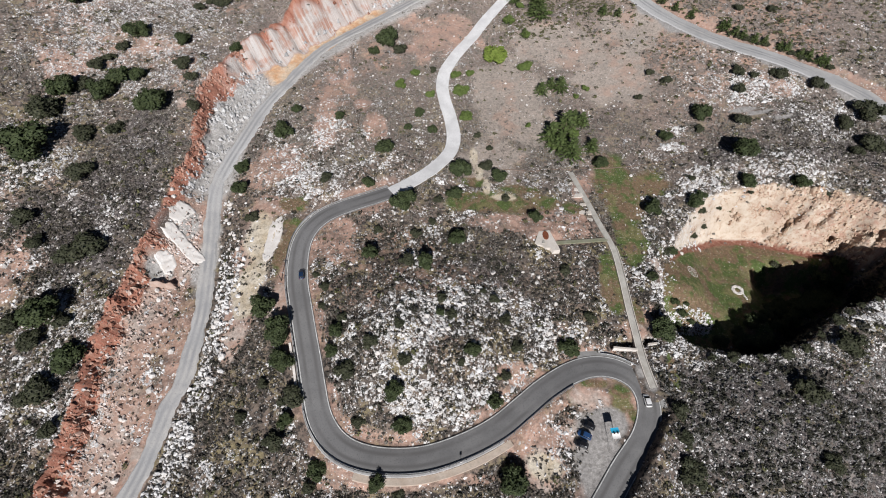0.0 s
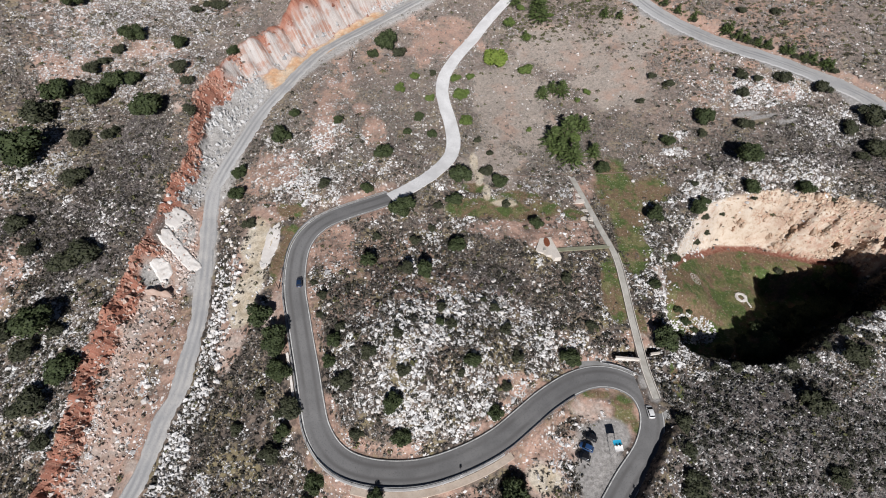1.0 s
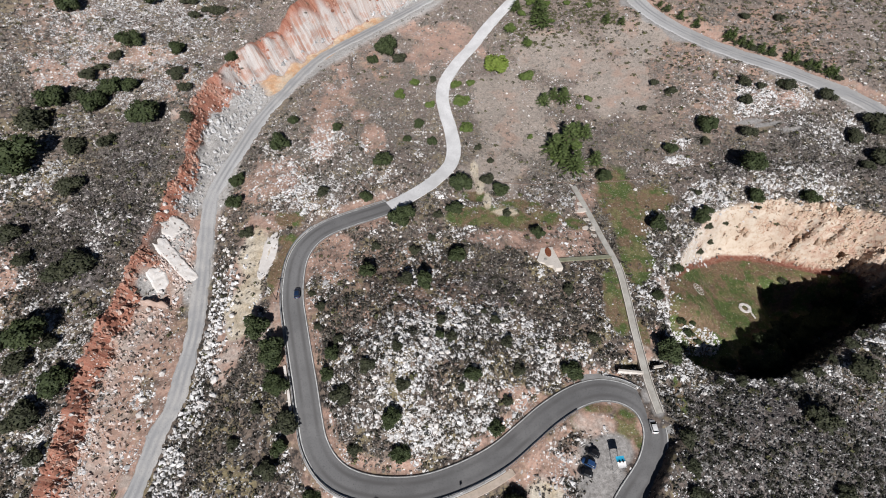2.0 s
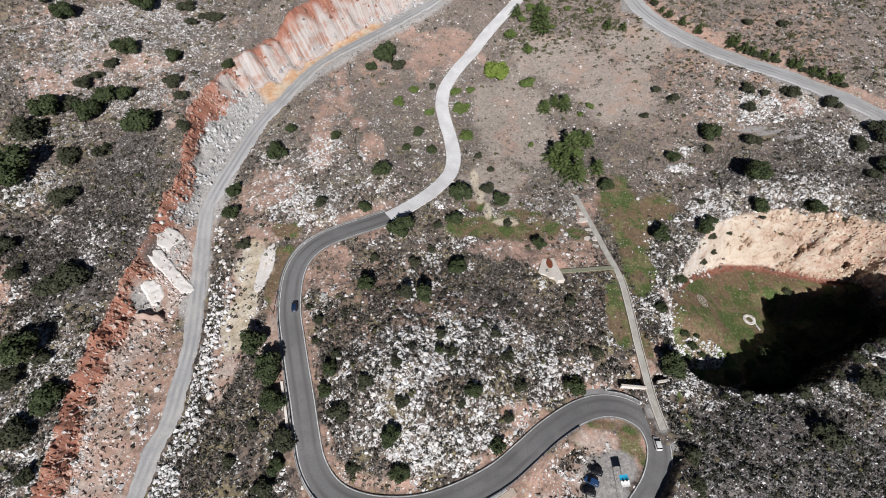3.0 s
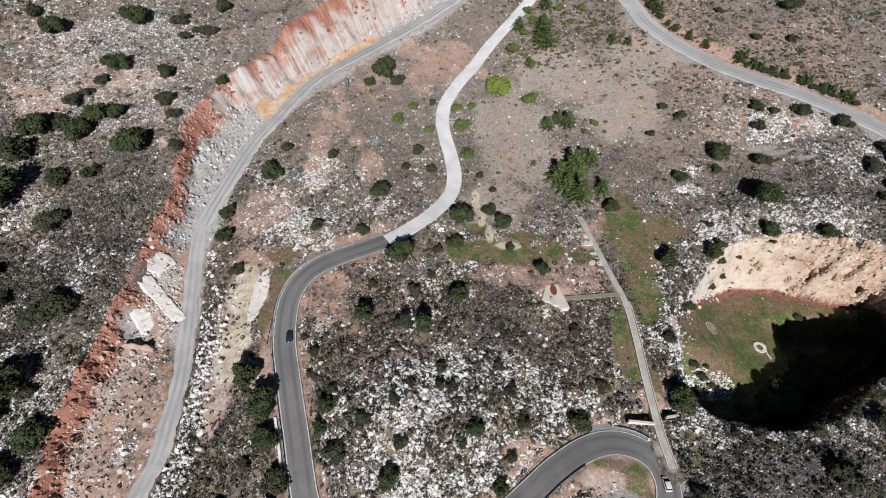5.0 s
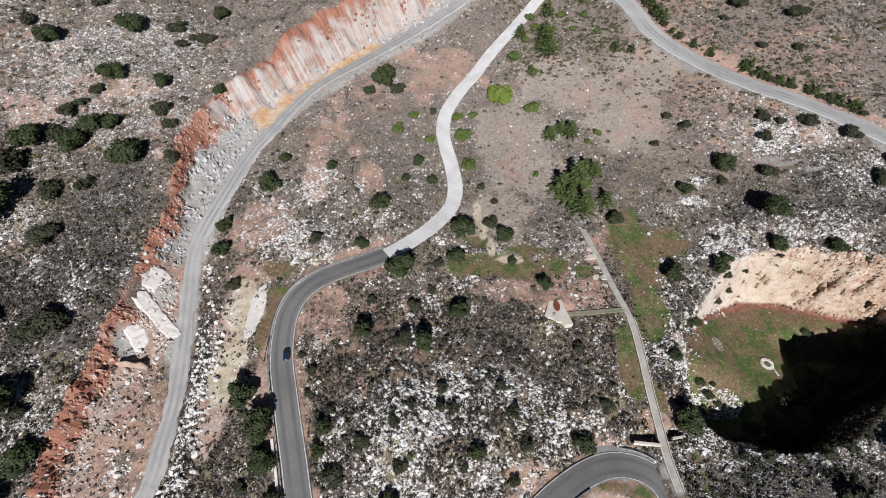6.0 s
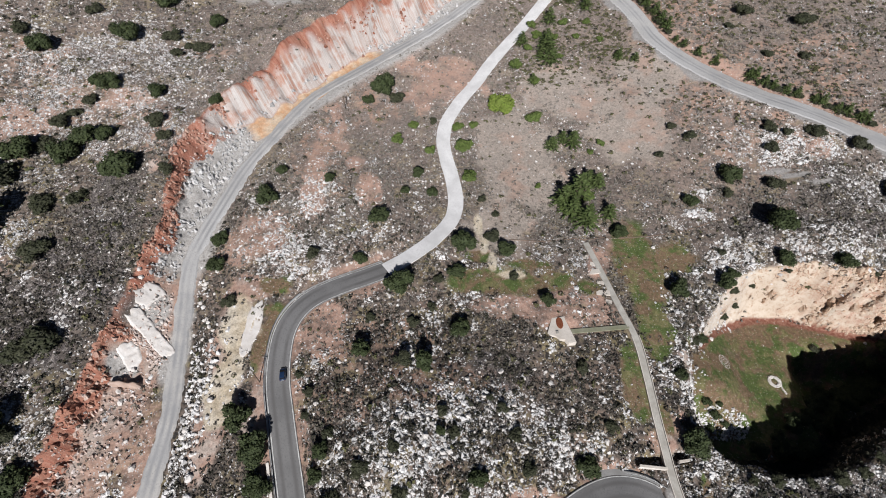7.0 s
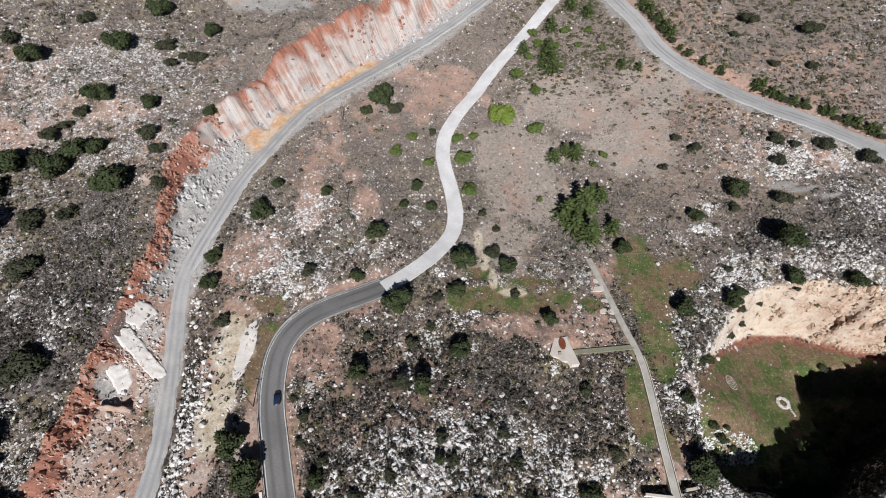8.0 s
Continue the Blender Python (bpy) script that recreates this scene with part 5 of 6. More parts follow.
BUSHES_MIDDLE = [(-41.7, 47.9, 4.1), (-45.8, 37.2, 3.1), (-42.2, 123.8, 2.7), (16.2, 133.5, 3.2), (-1.7, 116.3, 2), (-11.3, 88.8, 2.8), (-21.9, 102.5, 1.9),
    (-3.6, 106.8, 1.7), (-9.2, 101.4, 2.2), (-36.4, 80.1, 1.8), (-36.4, 74.3, 1.6), (-0.5, 74, 1.8), (2.7, 68.5, 1.9), (15.7, 76.2, 1.9),
    (-29.4, 69.4, 2), (39.8, 88.7, 2.2), (-20, 60.3, 2.8), (-26.8, 53.7, 3.5), (-10.3, 55, 2.3), (-22.3, 41.7, 2.2), (21.5, 61.7, 2.3),
    (17.7, 53.6, 1.9), (-11.1, 25, 2.2), (-34.7, 26.8, 2), (-18.9, 195.2, 3.7), (22.6, 118.6, 2), (-39.9, 85.4, 1.4), (-12.3, 64.9, 1.9),
    (18.7, 69.8, 2.3), (12.4, 78.9, 1.2), (5, 55.4, 1.6), (-4.5, 186.5, 2.1), (18.1, 143.5, 1.8), (13.6, 149.7, 1.8), (-48.5, 249.2, 3.4)]
BUSHES_EAST = [(114.2, 60.6, 4.6), (45.6, 73.3, 2.2), (115.3, 150.8, 3.7), (120, 173.1, 3.4), (125, 170.9, 2.2), (133.4, 169.2, 4), (118.1, 165.2, 3.3), (145.4, 162.2, 4),
    (149, 143.4, 3.6), (157.2, 147.3, 5.8), (148.7, 131.4, 3), (154.3, 133.3, 5), (100.4, 149.9, 2.3), (91.8, 127.2, 1.6), (76.5, 99.2, 2.1),
    (68.3, 87.4, 2.2), (65.7, 45.7, 2.9), (99.3, 48.4, 4.3), (65.7, 29.7, 4.6), (65.4, 37.9, 2.5), (98.6, 31.1, 3.1), (134.1, 116.8, 2),
    (122.2, 102.8, 1.9), (80.7, 168.4, 2.1), (87, 179.9, 2.2), (92.7, 174.9, 2.7), (146.5, 222.4, 4.9), (125.9, 231.6, 4.5), (141.2, 204.9, 2.8),
    (127.9, 206.9, 2.5), (118.1, 224.4, 2.3)]
GREEN_BUSHES = [(23.1, 194.5, 5.1), (-11.9, 182.3, 2.3), (-18, 174.5, 2.7), (-5.2, 171.1, 2.4), (5.1, 183.7, 2.6), (7.3, 173, 3.9), (11.7, 185.2, 2.1),
    (9.4, 159.1, 3.5), (35.5, 188.4, 3.4), (34.7, 157.3, 1.4), (60.7, 176.5, 1.8), (56.3, 172.7, 1.5), (30.1, 214.8, 3.2), (37.8, 206.7, 2.8), (47, 150, 3), (52.5, 153.5, 3), (44, 147, 2.6), (36, 224, 2.2), (40.5, 231, 2.6), (34.5, 236, 2.4), (47.5, 229, 2.2), (52, 237, 2.4), (57, 229, 1.8), (62, 236, 2), (49, 219, 1.8), (66.5, 226, 1.7)]
CONIFERS = [(41.7, 175.3, 3.3), (46.1, 178.5, 2.8), (49.9, 176.8, 3.9), (42.8, 150.1, 4.7), (48.9, 154.3, 5.3), (53.3, 159.8, 3.4), (56.4, 158.1, 3.4),
    (45.6, 145.7, 4.6), (49.9, 141.6, 5.1), (58.4, 144.3, 3.3), (44.3, 216.7, 5.3), (43.6, 223.4, 4.2), (46.3, 238.2, 3.5), (44.1, 226.8, 3.7),
    (41.2, 219.6, 2.8), (31.2, 228.7, 3.1), (29.2, 214.7, 2.2), (36.8, 207.3, 2.4), (55.9, 249.8, 3.7), (62.6, 244.3, 3.4), (72.8, 216, 2.6),
    (79.1, 213.7, 2.3)]
ROADSIDE_CONIFERS = [(84.3, 246.4, 3.5), (86.4, 241.3, 3.7), (88.3, 236.4, 3.7), (89.9, 231.7, 3.6), (91.7, 226.6, 3.3), (94.4, 220.1, 2.4), (97, 216.8, 2.2),
    (101.1, 211.5, 2.9), (107.2, 205.6, 2.4), (116.9, 196.5, 3.2), (119.5, 194.9, 2.9), (122.4, 191.2, 2.9), (125.7, 189.1, 2.9), (128.9, 187.1, 2.9),
    (132.1, 185, 2.9), (135.9, 182.3, 2.9), (139.9, 180.2, 2.9), (143.6, 177.7, 2.9), (146.5, 175.3, 3), (149.2, 173, 3), (152, 170.8, 3)]
for kind, table in (("oak", OAKS), ("oak", OAKS_NORTH), ("dark", BUSHES_WEST), ("dark", BUSHES_MIDDLE), ("dark", BUSHES_EAST), ("bright", GREEN_BUSHES), ("pine", CONIFERS), ("pine", ROADSIDE_CONIFERS)):
    for x, y, r in table:
        if table is ROADSIDE_CONIFERS:
            plant("dark", x + rt.uniform(0.4, 2.2), y + rt.uniform(-1.8, 0.4), r * rt.uniform(0.5, 0.8))
        if kind == "bright":
            plant("bright" if r > 4.5 else "fresh", x, y, r * (1.15 if r > 4.5 else 1))
        else:
            plant(kind, x, y, r)
# thicket on the sinkhole's south-western slope
for x, y, r in [(79.1, 79.5, 1.9), (76.5, 82.5, 1.6), (82, 77.5, 1.5), (77.5, 76.5, 1.4), (80.5, 82, 1.2)]:
    plant("oak", x, y, r)
plant("dark", 67.5, 69.9, 3.2)
# bushes along the sinkhole's southern edge, and on its western brink
for x, y, r in [(79, 60.6, 1.5), (84.5, 59.8, 2.0), (92, 59.4, 1.5), (99, 60.0, 2.4), (104.5, 61.4, 1.8), (109.5, 64.6, 1.5), (115, 68.0, 2.3), (119.5, 71.0, 1.6), (124.5, 73.4, 1.4), (131, 75.6, 1.2)]:
    plant("dark", x, y, r)
for x, y, r in [(92.4, 118.8, 2.2), (93.2, 115.2, 1.9), (96.5, 114.5, 1.7), (92.0, 110.6, 1.9), (79.9, 100.9, 2.2), (68.1, 87.5, 2.0), (101.6, 118.7, 1.4), (110.0, 119.4, 1.3)]:
    plant("dark" if r < 2 else "oak", x, y, r)
# trees in the sinkhole's deep shade
rp = random.Random(23)
for k in range(230):
    x, y = rp.uniform(88, 150), rp.uniform(67, 104)
    if inside(np.array([x]), np.array([y]), FOOT)[0] and y < 71.5 + 0.62 * (x - 90):
        plant("oak", x, y, rp.uniform(1.8, 3.4))


# ---------------------------------------------------------------- loose cover: stones, rubble, scrub, tussocks
rs = np.random.RandomState(5)


def sites(count):
    """Random places over the visible hillsides, denser where the ground lies nearer."""
    y = 18 + 262 * rs.rand(count * 2) ** 1.25
    x = (rs.rand(count * 2) * 2 - 1) * 205
    keep = (np.abs(x) < 116 + 0.42 * y) & (x < 194) & (x > -199)
    return x[keep][:count], y[keep][:count]


ICO_V = np.array([(0, 0, -1), (0.72, -0.53, -0.45), (-0.28, -0.85, -0.45), (-0.89, 0, -0.45), (-0.28, 0.85, -0.45), (0.72, 0.53, -0.45),
                  (0.28, -0.85, 0.45), (-0.72, -0.53, 0.45), (-0.72, 0.53, 0.45), (0.28, 0.85, 0.45), (0.89, 0, 0.45), (0, 0, 1)])
ICO_F = np.array([(1, 6, 10), (2, 7, 6), (3, 8, 7), (4, 9, 8), (5, 10, 9), (1, 2, 6), (2, 3, 7), (3, 4, 8), (4, 5, 9), (5, 1, 10), (6, 11, 10), (7, 11, 6), (8, 11, 7), (9, 11, 8), (10, 11, 9)])[:, ::-1]


def stones(name, x, y, r, mat, label, flat=(0.45, 0.85)):
    n = len(x)
    z = at_grid(GZ, x, y)
    v = ICO_V[None] * (1 + 0.55 * (rs.rand(n, 12, 1) - 0.5)) + 0.18 * (rs.rand(n, 12, 3) - 0.5)
    sc = np.stack([rs.uniform(0.7, 1.4, n), rs.uniform(0.6, 1.1, n), rs.uniform(*flat, n)], 1)
    v = v * (sc * r[:, None])[:, None]
    a = rs.rand(n) * 6.283
    c, s = np.cos(a)[:, None], np.sin(a)[:, None]
    tilt = rs.normal(0, 0.25, (n, 1))
    vx, vy, vz = v[..., 0], v[..., 1], v[..., 2]
    vx, vz = vx * np.cos(tilt) - vz * np.sin(tilt), vx * np.sin(tilt) + vz * np.cos(tilt)
    w = np.stack([vx * c - vy * s + x[:, None], vx * s + vy * c + y[:, None], vz + (z + 0.12 * r)[:, None]], -1)
    f = (ICO_F[None] + 12 * np.arange(n)[:, None, None]).reshape(-1, 3)
    return tagged(new(name, raw_mesh(name, w.reshape(-1, 3), f, mat)), label, "rocks", kind="stuff")


SHARD_F = np.array([(0, 1, 6), (1, 2, 6), (6, 2, 7), (2, 3, 7), (3, 4, 7), (7, 4, 8), (4, 5, 8), (5, 0, 8), (8, 0, 6), (6, 7, 8)])


def shards(name, x, y, r, mat, label, tall=(0.28, 0.8)):
    """Angular outcrop pieces: a ragged six-sided foot under a tilted three-cornered top."""
    n = len(x)
    z = at_grid(GZ, x, y)
    a = np.arange(6) * 1.0472 + rs.uniform(-0.35, 0.35, (n, 6)) + rs.rand(n, 1) * 6.283
    q = rs.uniform(0.65, 1.3, (n, 6))
    long = rs.uniform(0.42, 1.0, (n, 1))
    turn = rs.rand(n, 1) * 6.283
    b = np.arange(3) * 2.0944 + 0.5 + a[:, :1] + rs.uniform(-0.4, 0.4, (n, 3))
    u = rs.uniform(0.25, 0.75, (n, 3))
    px = np.concatenate([np.cos(a) * q, np.cos(b) * u], 1)
    py = np.concatenate([np.sin(a) * q, np.sin(b) * u], 1) * long
    h = rs.uniform(*tall, (n, 1)) * rs.uniform(0.45, 1.0, (n, 3))
    pz = np.concatenate([np.full((n, 6), -0.25), h], 1)
    c, s = np.cos(turn), np.sin(turn)
    w = np.stack([(px * c - py * s) * r[:, None] + x[:, None], (px * s + py * c) * r[:, None] + y[:, None], pz * r[:, None] + z[:, None]], -1)
    f = (SHARD_F[None] + 9 * np.arange(n)[:, None, None]).reshape(-1, 3)
    return tagged(new(name, raw_mesh(name, w.reshape(-1, 3), f, mat)), label, "rocks", kind="stuff")


def tufts(name, x, y, r, mat, label, blades=5, rise=0.8):
    """Low clumps of twigs: leaning blades round a centre."""
    n = len(x)
    z = at_grid(GZ, x, y)
    a = rs.rand(n, blades) * 6.283
    u = np.sqrt(rs.rand(n, blades)) * 0.75
    cx, cy = np.cos(a) * u, np.sin(a) * u
    cz = (1 - u ** 2) * rise * 0.55 + 0.05
    tx, ty = rs.normal(0, 0.55, (n, blades)), rs.normal(0, 0.55, (n, blades))
    nrm = np.stack([cx * 1.1 + tx, cy * 1.1 + ty, np.full_like(cx, 0.75)], -1)
    nrm /= np.linalg.norm(nrm, axis=-1, keepdims=True)
    e1 = np.cross(nrm, rs.normal(0, 1, (n, blades, 3)))
    e1 /= np.linalg.norm(e1, axis=-1, keepdims=True)
    e2 = np.cross(nrm, e1)
    s = rs.uniform(0.28, 0.55, (n, blades, 1)) * (0.7 if blades > 10 else 1.0)
    mid = np.stack([cx, cy, cz], -1)
    quad = np.stack([mid + e1 * s, mid + e2 * s * 0.7, mid - e1 * s, mid - e2 * s * 0.7], 2)
    w = quad * r[:, None, None, None]
    w = w + np.stack([x, y, z], 1)[:, None, None, :]
    f = np.arange(n * blades * 4).reshape(-1, 4)
    return tagged(new(name, raw_mesh(name, w.reshape(-1, 3), f, mat)), label, "scrub", kind="stuff")


def mask(key, x, y):
    return at_grid(MASKS[key], x, y)


# grey-white limestone over the slopes
x, y = sites(300000)
open_soil = np.maximum.reduce([smooth((y - 172) / 12) * smooth((x - 8) / 8) * smooth((86 - x) / 8) * 0.85, mask("cream", x, y) * 0.6, mask("dust", x, y) * 0.6, mask("meadow", x, y) * 0.9, mask("grass", x, y) * 0.93, mask("gravel", x, y), mask("core", x, y) * 0.98, mask("pale", x, y) * 0.6, mask("red", x, y) * 0.25, mask("cut", x, y) * 0.97, mask("pitwall", x, y) * 0.96])
scree = mask("scree", x, y)
fine_patch = 0.8 * value_noise(x, y, 8, 43) + 1.1 * value_noise(x, y, 3.2, 44) + 0.55 * value_noise(x, y, 1.5, 45)
lot = -0.22 + 0.2 * value_noise(x, y, 30, 46) + 0.2 * mask("white", x, y) + 0.5 * mask("stony", x, y) - 0.05 * mask("dark", x, y)
dens = (0.04 + 0.9 * smooth((fine_patch + lot + 0.5 * scree - 0.04) / (0.34 + 0.8 * scree))) * (1 - 0.45 * scree) * (1 - open_soil) * (1 - 0.25 * mask("dark", x, y) * (1 - scree)) * (1 - inside(x, y, [(29, 99), (31, 106), (39.5, 106.5), (42.5, 96), (38, 95.5)]))
keep = (rs.rand(len(x)) < dens) & (mask("clear", x, y) > 0.5)
x, y = x[keep][:92000], y[keep][:92000]
r = (0.13 + 0.30 * rs.rand(len(x)) ** 1.8 + 0.6 * rs.rand(len(x)) ** 9) * (0.8 + 0.5 * smooth((fine_patch[keep][:len(x)] + lot[keep][:len(x)] - 0.1) / 0.45)) * (1 - 0.2 * mask("dark", x, y)) * (1 + y / 800) * (1 - 0.25 * mask("scree", x, y))
far = (y + 12 * value_noise(x, y, 20, 47) + np.where((x > 60) & (y < 190), -60 * mask("white", x, y), 0)) > 122 + 32 * smooth((x + 85) / 10) * smooth((0 - x) / 10)
far |= (mask("scree", x, y) > 0.55) & (rs.rand(len(x)) < 0.85)
shards("limestone_scatter", x[~far], y[~far], r[~far], ROCKS, "white limestone blocks scattered over the scrubby slopes")
shards("weathered_rocks", x[far], y[far], r[far] * (0.72 - 0.14 * smooth((y[far] - 140) / 15)), GREYROCK, "grey weathered limestone on the upper slopes")

# a second, greyer layer of small stones on the lower slopes
x, y = sites(110000)
d, i, s = nearest(x, y, ROADS["track"][0])
dens = 0.55 * smooth((118 - y) / 30) * (0.75 + 1.1 * value_noise(x, y, 6, 48)) * (1 - np.maximum.reduce([mask(k, x, y) for k in ("meadow", "grass", "gravel", "core", "pale", "cream", "cut", "pitwall", "bench", "scree")])) * (1 - 0.7 * mask("red", x, y)) * (1 - 0.7 * mask("dark", x, y))
keep = (rs.rand(len(x)) < dens) & (mask("clear", x, y) > 0.5) & ((x < 62) | (y < 60))
keep &= ~inside(x, y, [(29, 99), (31, 106), (39.5, 106.5), (42.5, 96), (38, 95.5)])
x, y = x[keep][:24000], y[keep][:24000]
shards("grey_stones", x, y, 0.18 + 0.32 * rs.rand(len(x)) ** 1.6, GREYROCK, "small grey limestone pieces between scrub on the lower slopes")

# close-packed stones on the scree beside the hairpin
x, y = rs.uniform(58, 140, 40000), rs.uniform(15, 63, 40000)
keep = (mask("scree", x, y) > 0.35) & (mask("clear", x, y) > 0.5) & (rs.rand(len(x)) < 0.75 + 0.8 * value_noise(x, y, 7, 49))
x, y = x[keep][:9500], y[keep][:9500]
pale_one = rs.rand(len(x)) < 0.10 + 0.45 * smooth((70 - x) / 10) + 0.4 * smooth((y - 54) / 8) + 0.3 * value_noise(x, y, 6, 50)
shards("scree_blocks", x[pale_one], y[pale_one], 0.18 + 0.34 * rs.rand(pale_one.sum()) ** 2, ROCKS, "white limestone pieces on the scree beside the road", (0.6, 1.25))
x, y = x[~pale_one], y[~pale_one]
shards("scree_stones", x, y, 0.2 + 0.4 * rs.rand(len(x)) ** 2, SCREE_ROCK, "close-packed grey limestone scree beside the road", (0.6, 1.25))

# broken rock along the track and on the benches
x, y = sites(160000)
p = ROADS["track"][0]
d, i, s = nearest(x, y, p)
east_side = (s < -3.6) & (s > -13) & (y < 95)
west_side = (s > 3.4) & (mask("bench", x, y) > 0.3) & (mask("orange", x, y) < 0.3)
dens = (1 - 0.95 * mask("cut", x, y)) * np.where(east_side, 0.78 * smooth(1.25 - (-s - 4) / 9) + 0.5 * value_noise(x, y, 7, 51), 0) + np.where(west_side, 0.45 + 0.8 * value_noise(x, y, 8, 52), 0)
keep = (rs.rand(len(x)) < dens) & (mask("clear", x, y) > 0.3)
x, y = x[keep], y[keep]
up = y > 116
low_east = ~up & (x > np.interp(y, p[:, 1], p[:, 0]))
shards("track_boulders", x[low_east], y[low_east], 0.28 + 0.85 * rs.rand(low_east.sum()) ** 2, ROCKS, "white broken limestone heaped along the track", (0.6, 1.2))
up = up | low_east
shards("track_rubble", x[~up], y[~up], 0.2 + 0.65 * rs.rand((~up).sum()) ** 2.2, RUBBLE, "pinkish broken rock heaped along the track", (0.6, 1.15))
up = y > 116
shards("blasted_rock", x[up], y[up], 0.3 + 0.9 * rs.rand(up.sum()) ** 2.0, GREYROCK, "grey blasted rock heaped below the cutting", (0.6, 1.25))

def along_cut(count):
    """Random places on the face of the cutting."""
    k = rs.randint(0, len(TOE_P) - 1, count)
    q = TOE_P[k] + sideways(TOE_P)[k] * rs.uniform(-3, 9, (count, 1)) + rs.uniform(-1, 1, (count, 2))
    return q[:, 0], q[:, 1]


# rubble between the white ledges
q = rs.rand(260)
x, y = -92.5 + 9.5 * q + rs.normal(0, 1.0, 260), 98.5 - 7.0 * q + rs.normal(0, 0.9, 260)
shards("ledge_rubble", x, y, 0.2 + 0.5 * rs.rand(260) ** 2, RUBBLE, "brown and grey rubble between the white ledges", (0.6, 1.2))

# red broken rock on the cutting, beige rock on the sinkhole wall
for key, mat, name, label, n, lo in (("cut", REDROCK, "red_rock", "crumbling red-brown rock on the road cutting", 12000, 0.45), ("pitwall", WALLROCK, "sinkhole_rock", "beige crumbling rock on the sinkhole wall", 5000, 0.5)):
    x, y = along_cut(16000) if key == "cut" else (rs.uniform(78, 158, 26000), rs.uniform(98, 123, 26000))
    keep = (mask(key, x, y) > lo) & (mask("clear", x, y) > 0.8) & (rs.rand(len(x)) < np.clip(0.6 + 1.3 * value_noise(x, y, 6, 71) - (0.75 * mask("greycut", x, y) if key == "cut" else 0.78 - 0.55 * smooth((x - 108) / 20)), 0, 1))
    x, y = x[keep][:n], y[keep][:n]
    shards(name, x, y, 0.22 + (0.9 if key == "cut" else 0.75) * rs.rand(len(x)) ** 2.5, mat, label, (0.5, 1.2) if key == "pitwall" else (0.4, 1.1))

# dry grey scrub
x, y = sites(300000)
patch = value_noise(x, y, 11, 61) + 0.8 * value_noise(x, y, 4, 62)
dens = (0.38 + 0.75 * patch + 0.12 * mask("dark", x, y) - 0.75 * mask("scree", x, y) - 0.12 * mask("white", x, y)) * (1 - np.maximum.reduce([mask("cream", x, y) * 0.8, mask("meadow", x, y) * 0.86, mask("grass", x, y) * 0.94, mask("gravel", x, y), mask("pale", x, y) * 0.75, mask("red", x, y) * 0.82, mask("cut", x, y) * 0.95, mask("pitwall", x, y) * 0.97, mask("dust", x, y), inside(x, y, [(29, 99), (31, 106), (39.5, 106.5), (42.5, 96), (38, 95.5)]) * 1.0, mask("floor", x, y), mask("strip", x, y) * 0.9, mask("bench", x, y) * 0.8]))
dens *= 1 - 0.55 * smooth((y - 145) / 40) * (1 - mask("dark", x, y))
keep = (rs.rand(len(x)) < dens) & (mask("clear", x, y) > 0.6)
x, y = x[keep][:62000], y[keep][:62000]
r = (0.36 + 0.55 * rs.rand(len(x)) ** 2) * (1 + y / 800)
light = rs.rand(len(x)) < np.clip(0.22 + 0.78 * smooth((y - 80) / 75) + 0.3 * smooth((y - 140) / 30) + 0.5 * value_noise(x, y, 20, 63) - 0.35 * mask("dark", x, y) + 0.5 * mask("meadow", x, y) + 0.4 * mask("red", x, y), 0, 1)
tufts("dry_scrub", x[~light], y[~light], r[~light], SCRUB, "low dark grey thorny scrub between the rocks")
tufts("pale_scrub", x[light], y[light], r[light] * 1.1, PALE_SCRUB, "low pale brown dried scrub over the upper slopes", 5, 0.32)

# larger olive-grey shrubs, thickest over the north-eastern slope
x, y = sites(60000)
dens = 0.018 + 0.5 * smooth((x - 24) / 8) * smooth((80 - x) / 8) * smooth((y - 200) / 14) + 0.2 * smooth((x - 60) / 40) * smooth((y - 165) / 30) + 0.03 * smooth((-x - 60) / 40) + 0.05 * smooth((x - 40) / 20) * smooth((y - 190) / 20)
keep = (rs.rand(len(x)) < dens * (1 + 1.5 * value_noise(x, y, 12, 91))) & (mask("clear", x, y) > 1.2) & (mask("floor", x, y) < 0.3) & (mask("cut", x, y) < 0.2) & (mask("bench", x, y) < 0.3) & (mask("grass", x, y) < 0.4) & (mask("gravel", x, y) < 0.2)
x, y = x[keep], y[keep]
tufts("olive_shrubs", x, y, 0.6 + 0.9 * rs.rand(len(x)) ** 2, OLIVE, "olive-grey rounded shrubs dotted over the slopes", 16, 1.0)

# knee-high dark shrubs among the rocks
x, y = sites(60000)
dens = (0.13 * (1 - smooth((y - 100) / 60)) + 0.03 + 0.03 * smooth((-x - 70) / 20) + 0.02 * smooth((x - 80) / 20) + 0.22 * mask("scree", x, y))
keep = (rs.rand(len(x)) < dens * np.clip(0.9 + 2.2 * value_noise(x, y, 9, 95), 0, 3)) & (mask("clear", x, y) > 1.0)
keep &= np.maximum.reduce([mask(k, x, y) for k in ("core", "cut", "pitwall", "bench", "grass", "gravel", "meadow", "pale", "cream", "dust", "floor", "strip")] + [mask("red", x, y) * 0.7]) < 0.4
x, y = x[keep], y[keep]
tufts("dark_shrubs", x, y, 0.55 + 0.75 * rs.rand(len(x)) ** 1.8, DARK_SHRUB, "dark grey-green shrubs between limestone blocks", 14, 1.15)

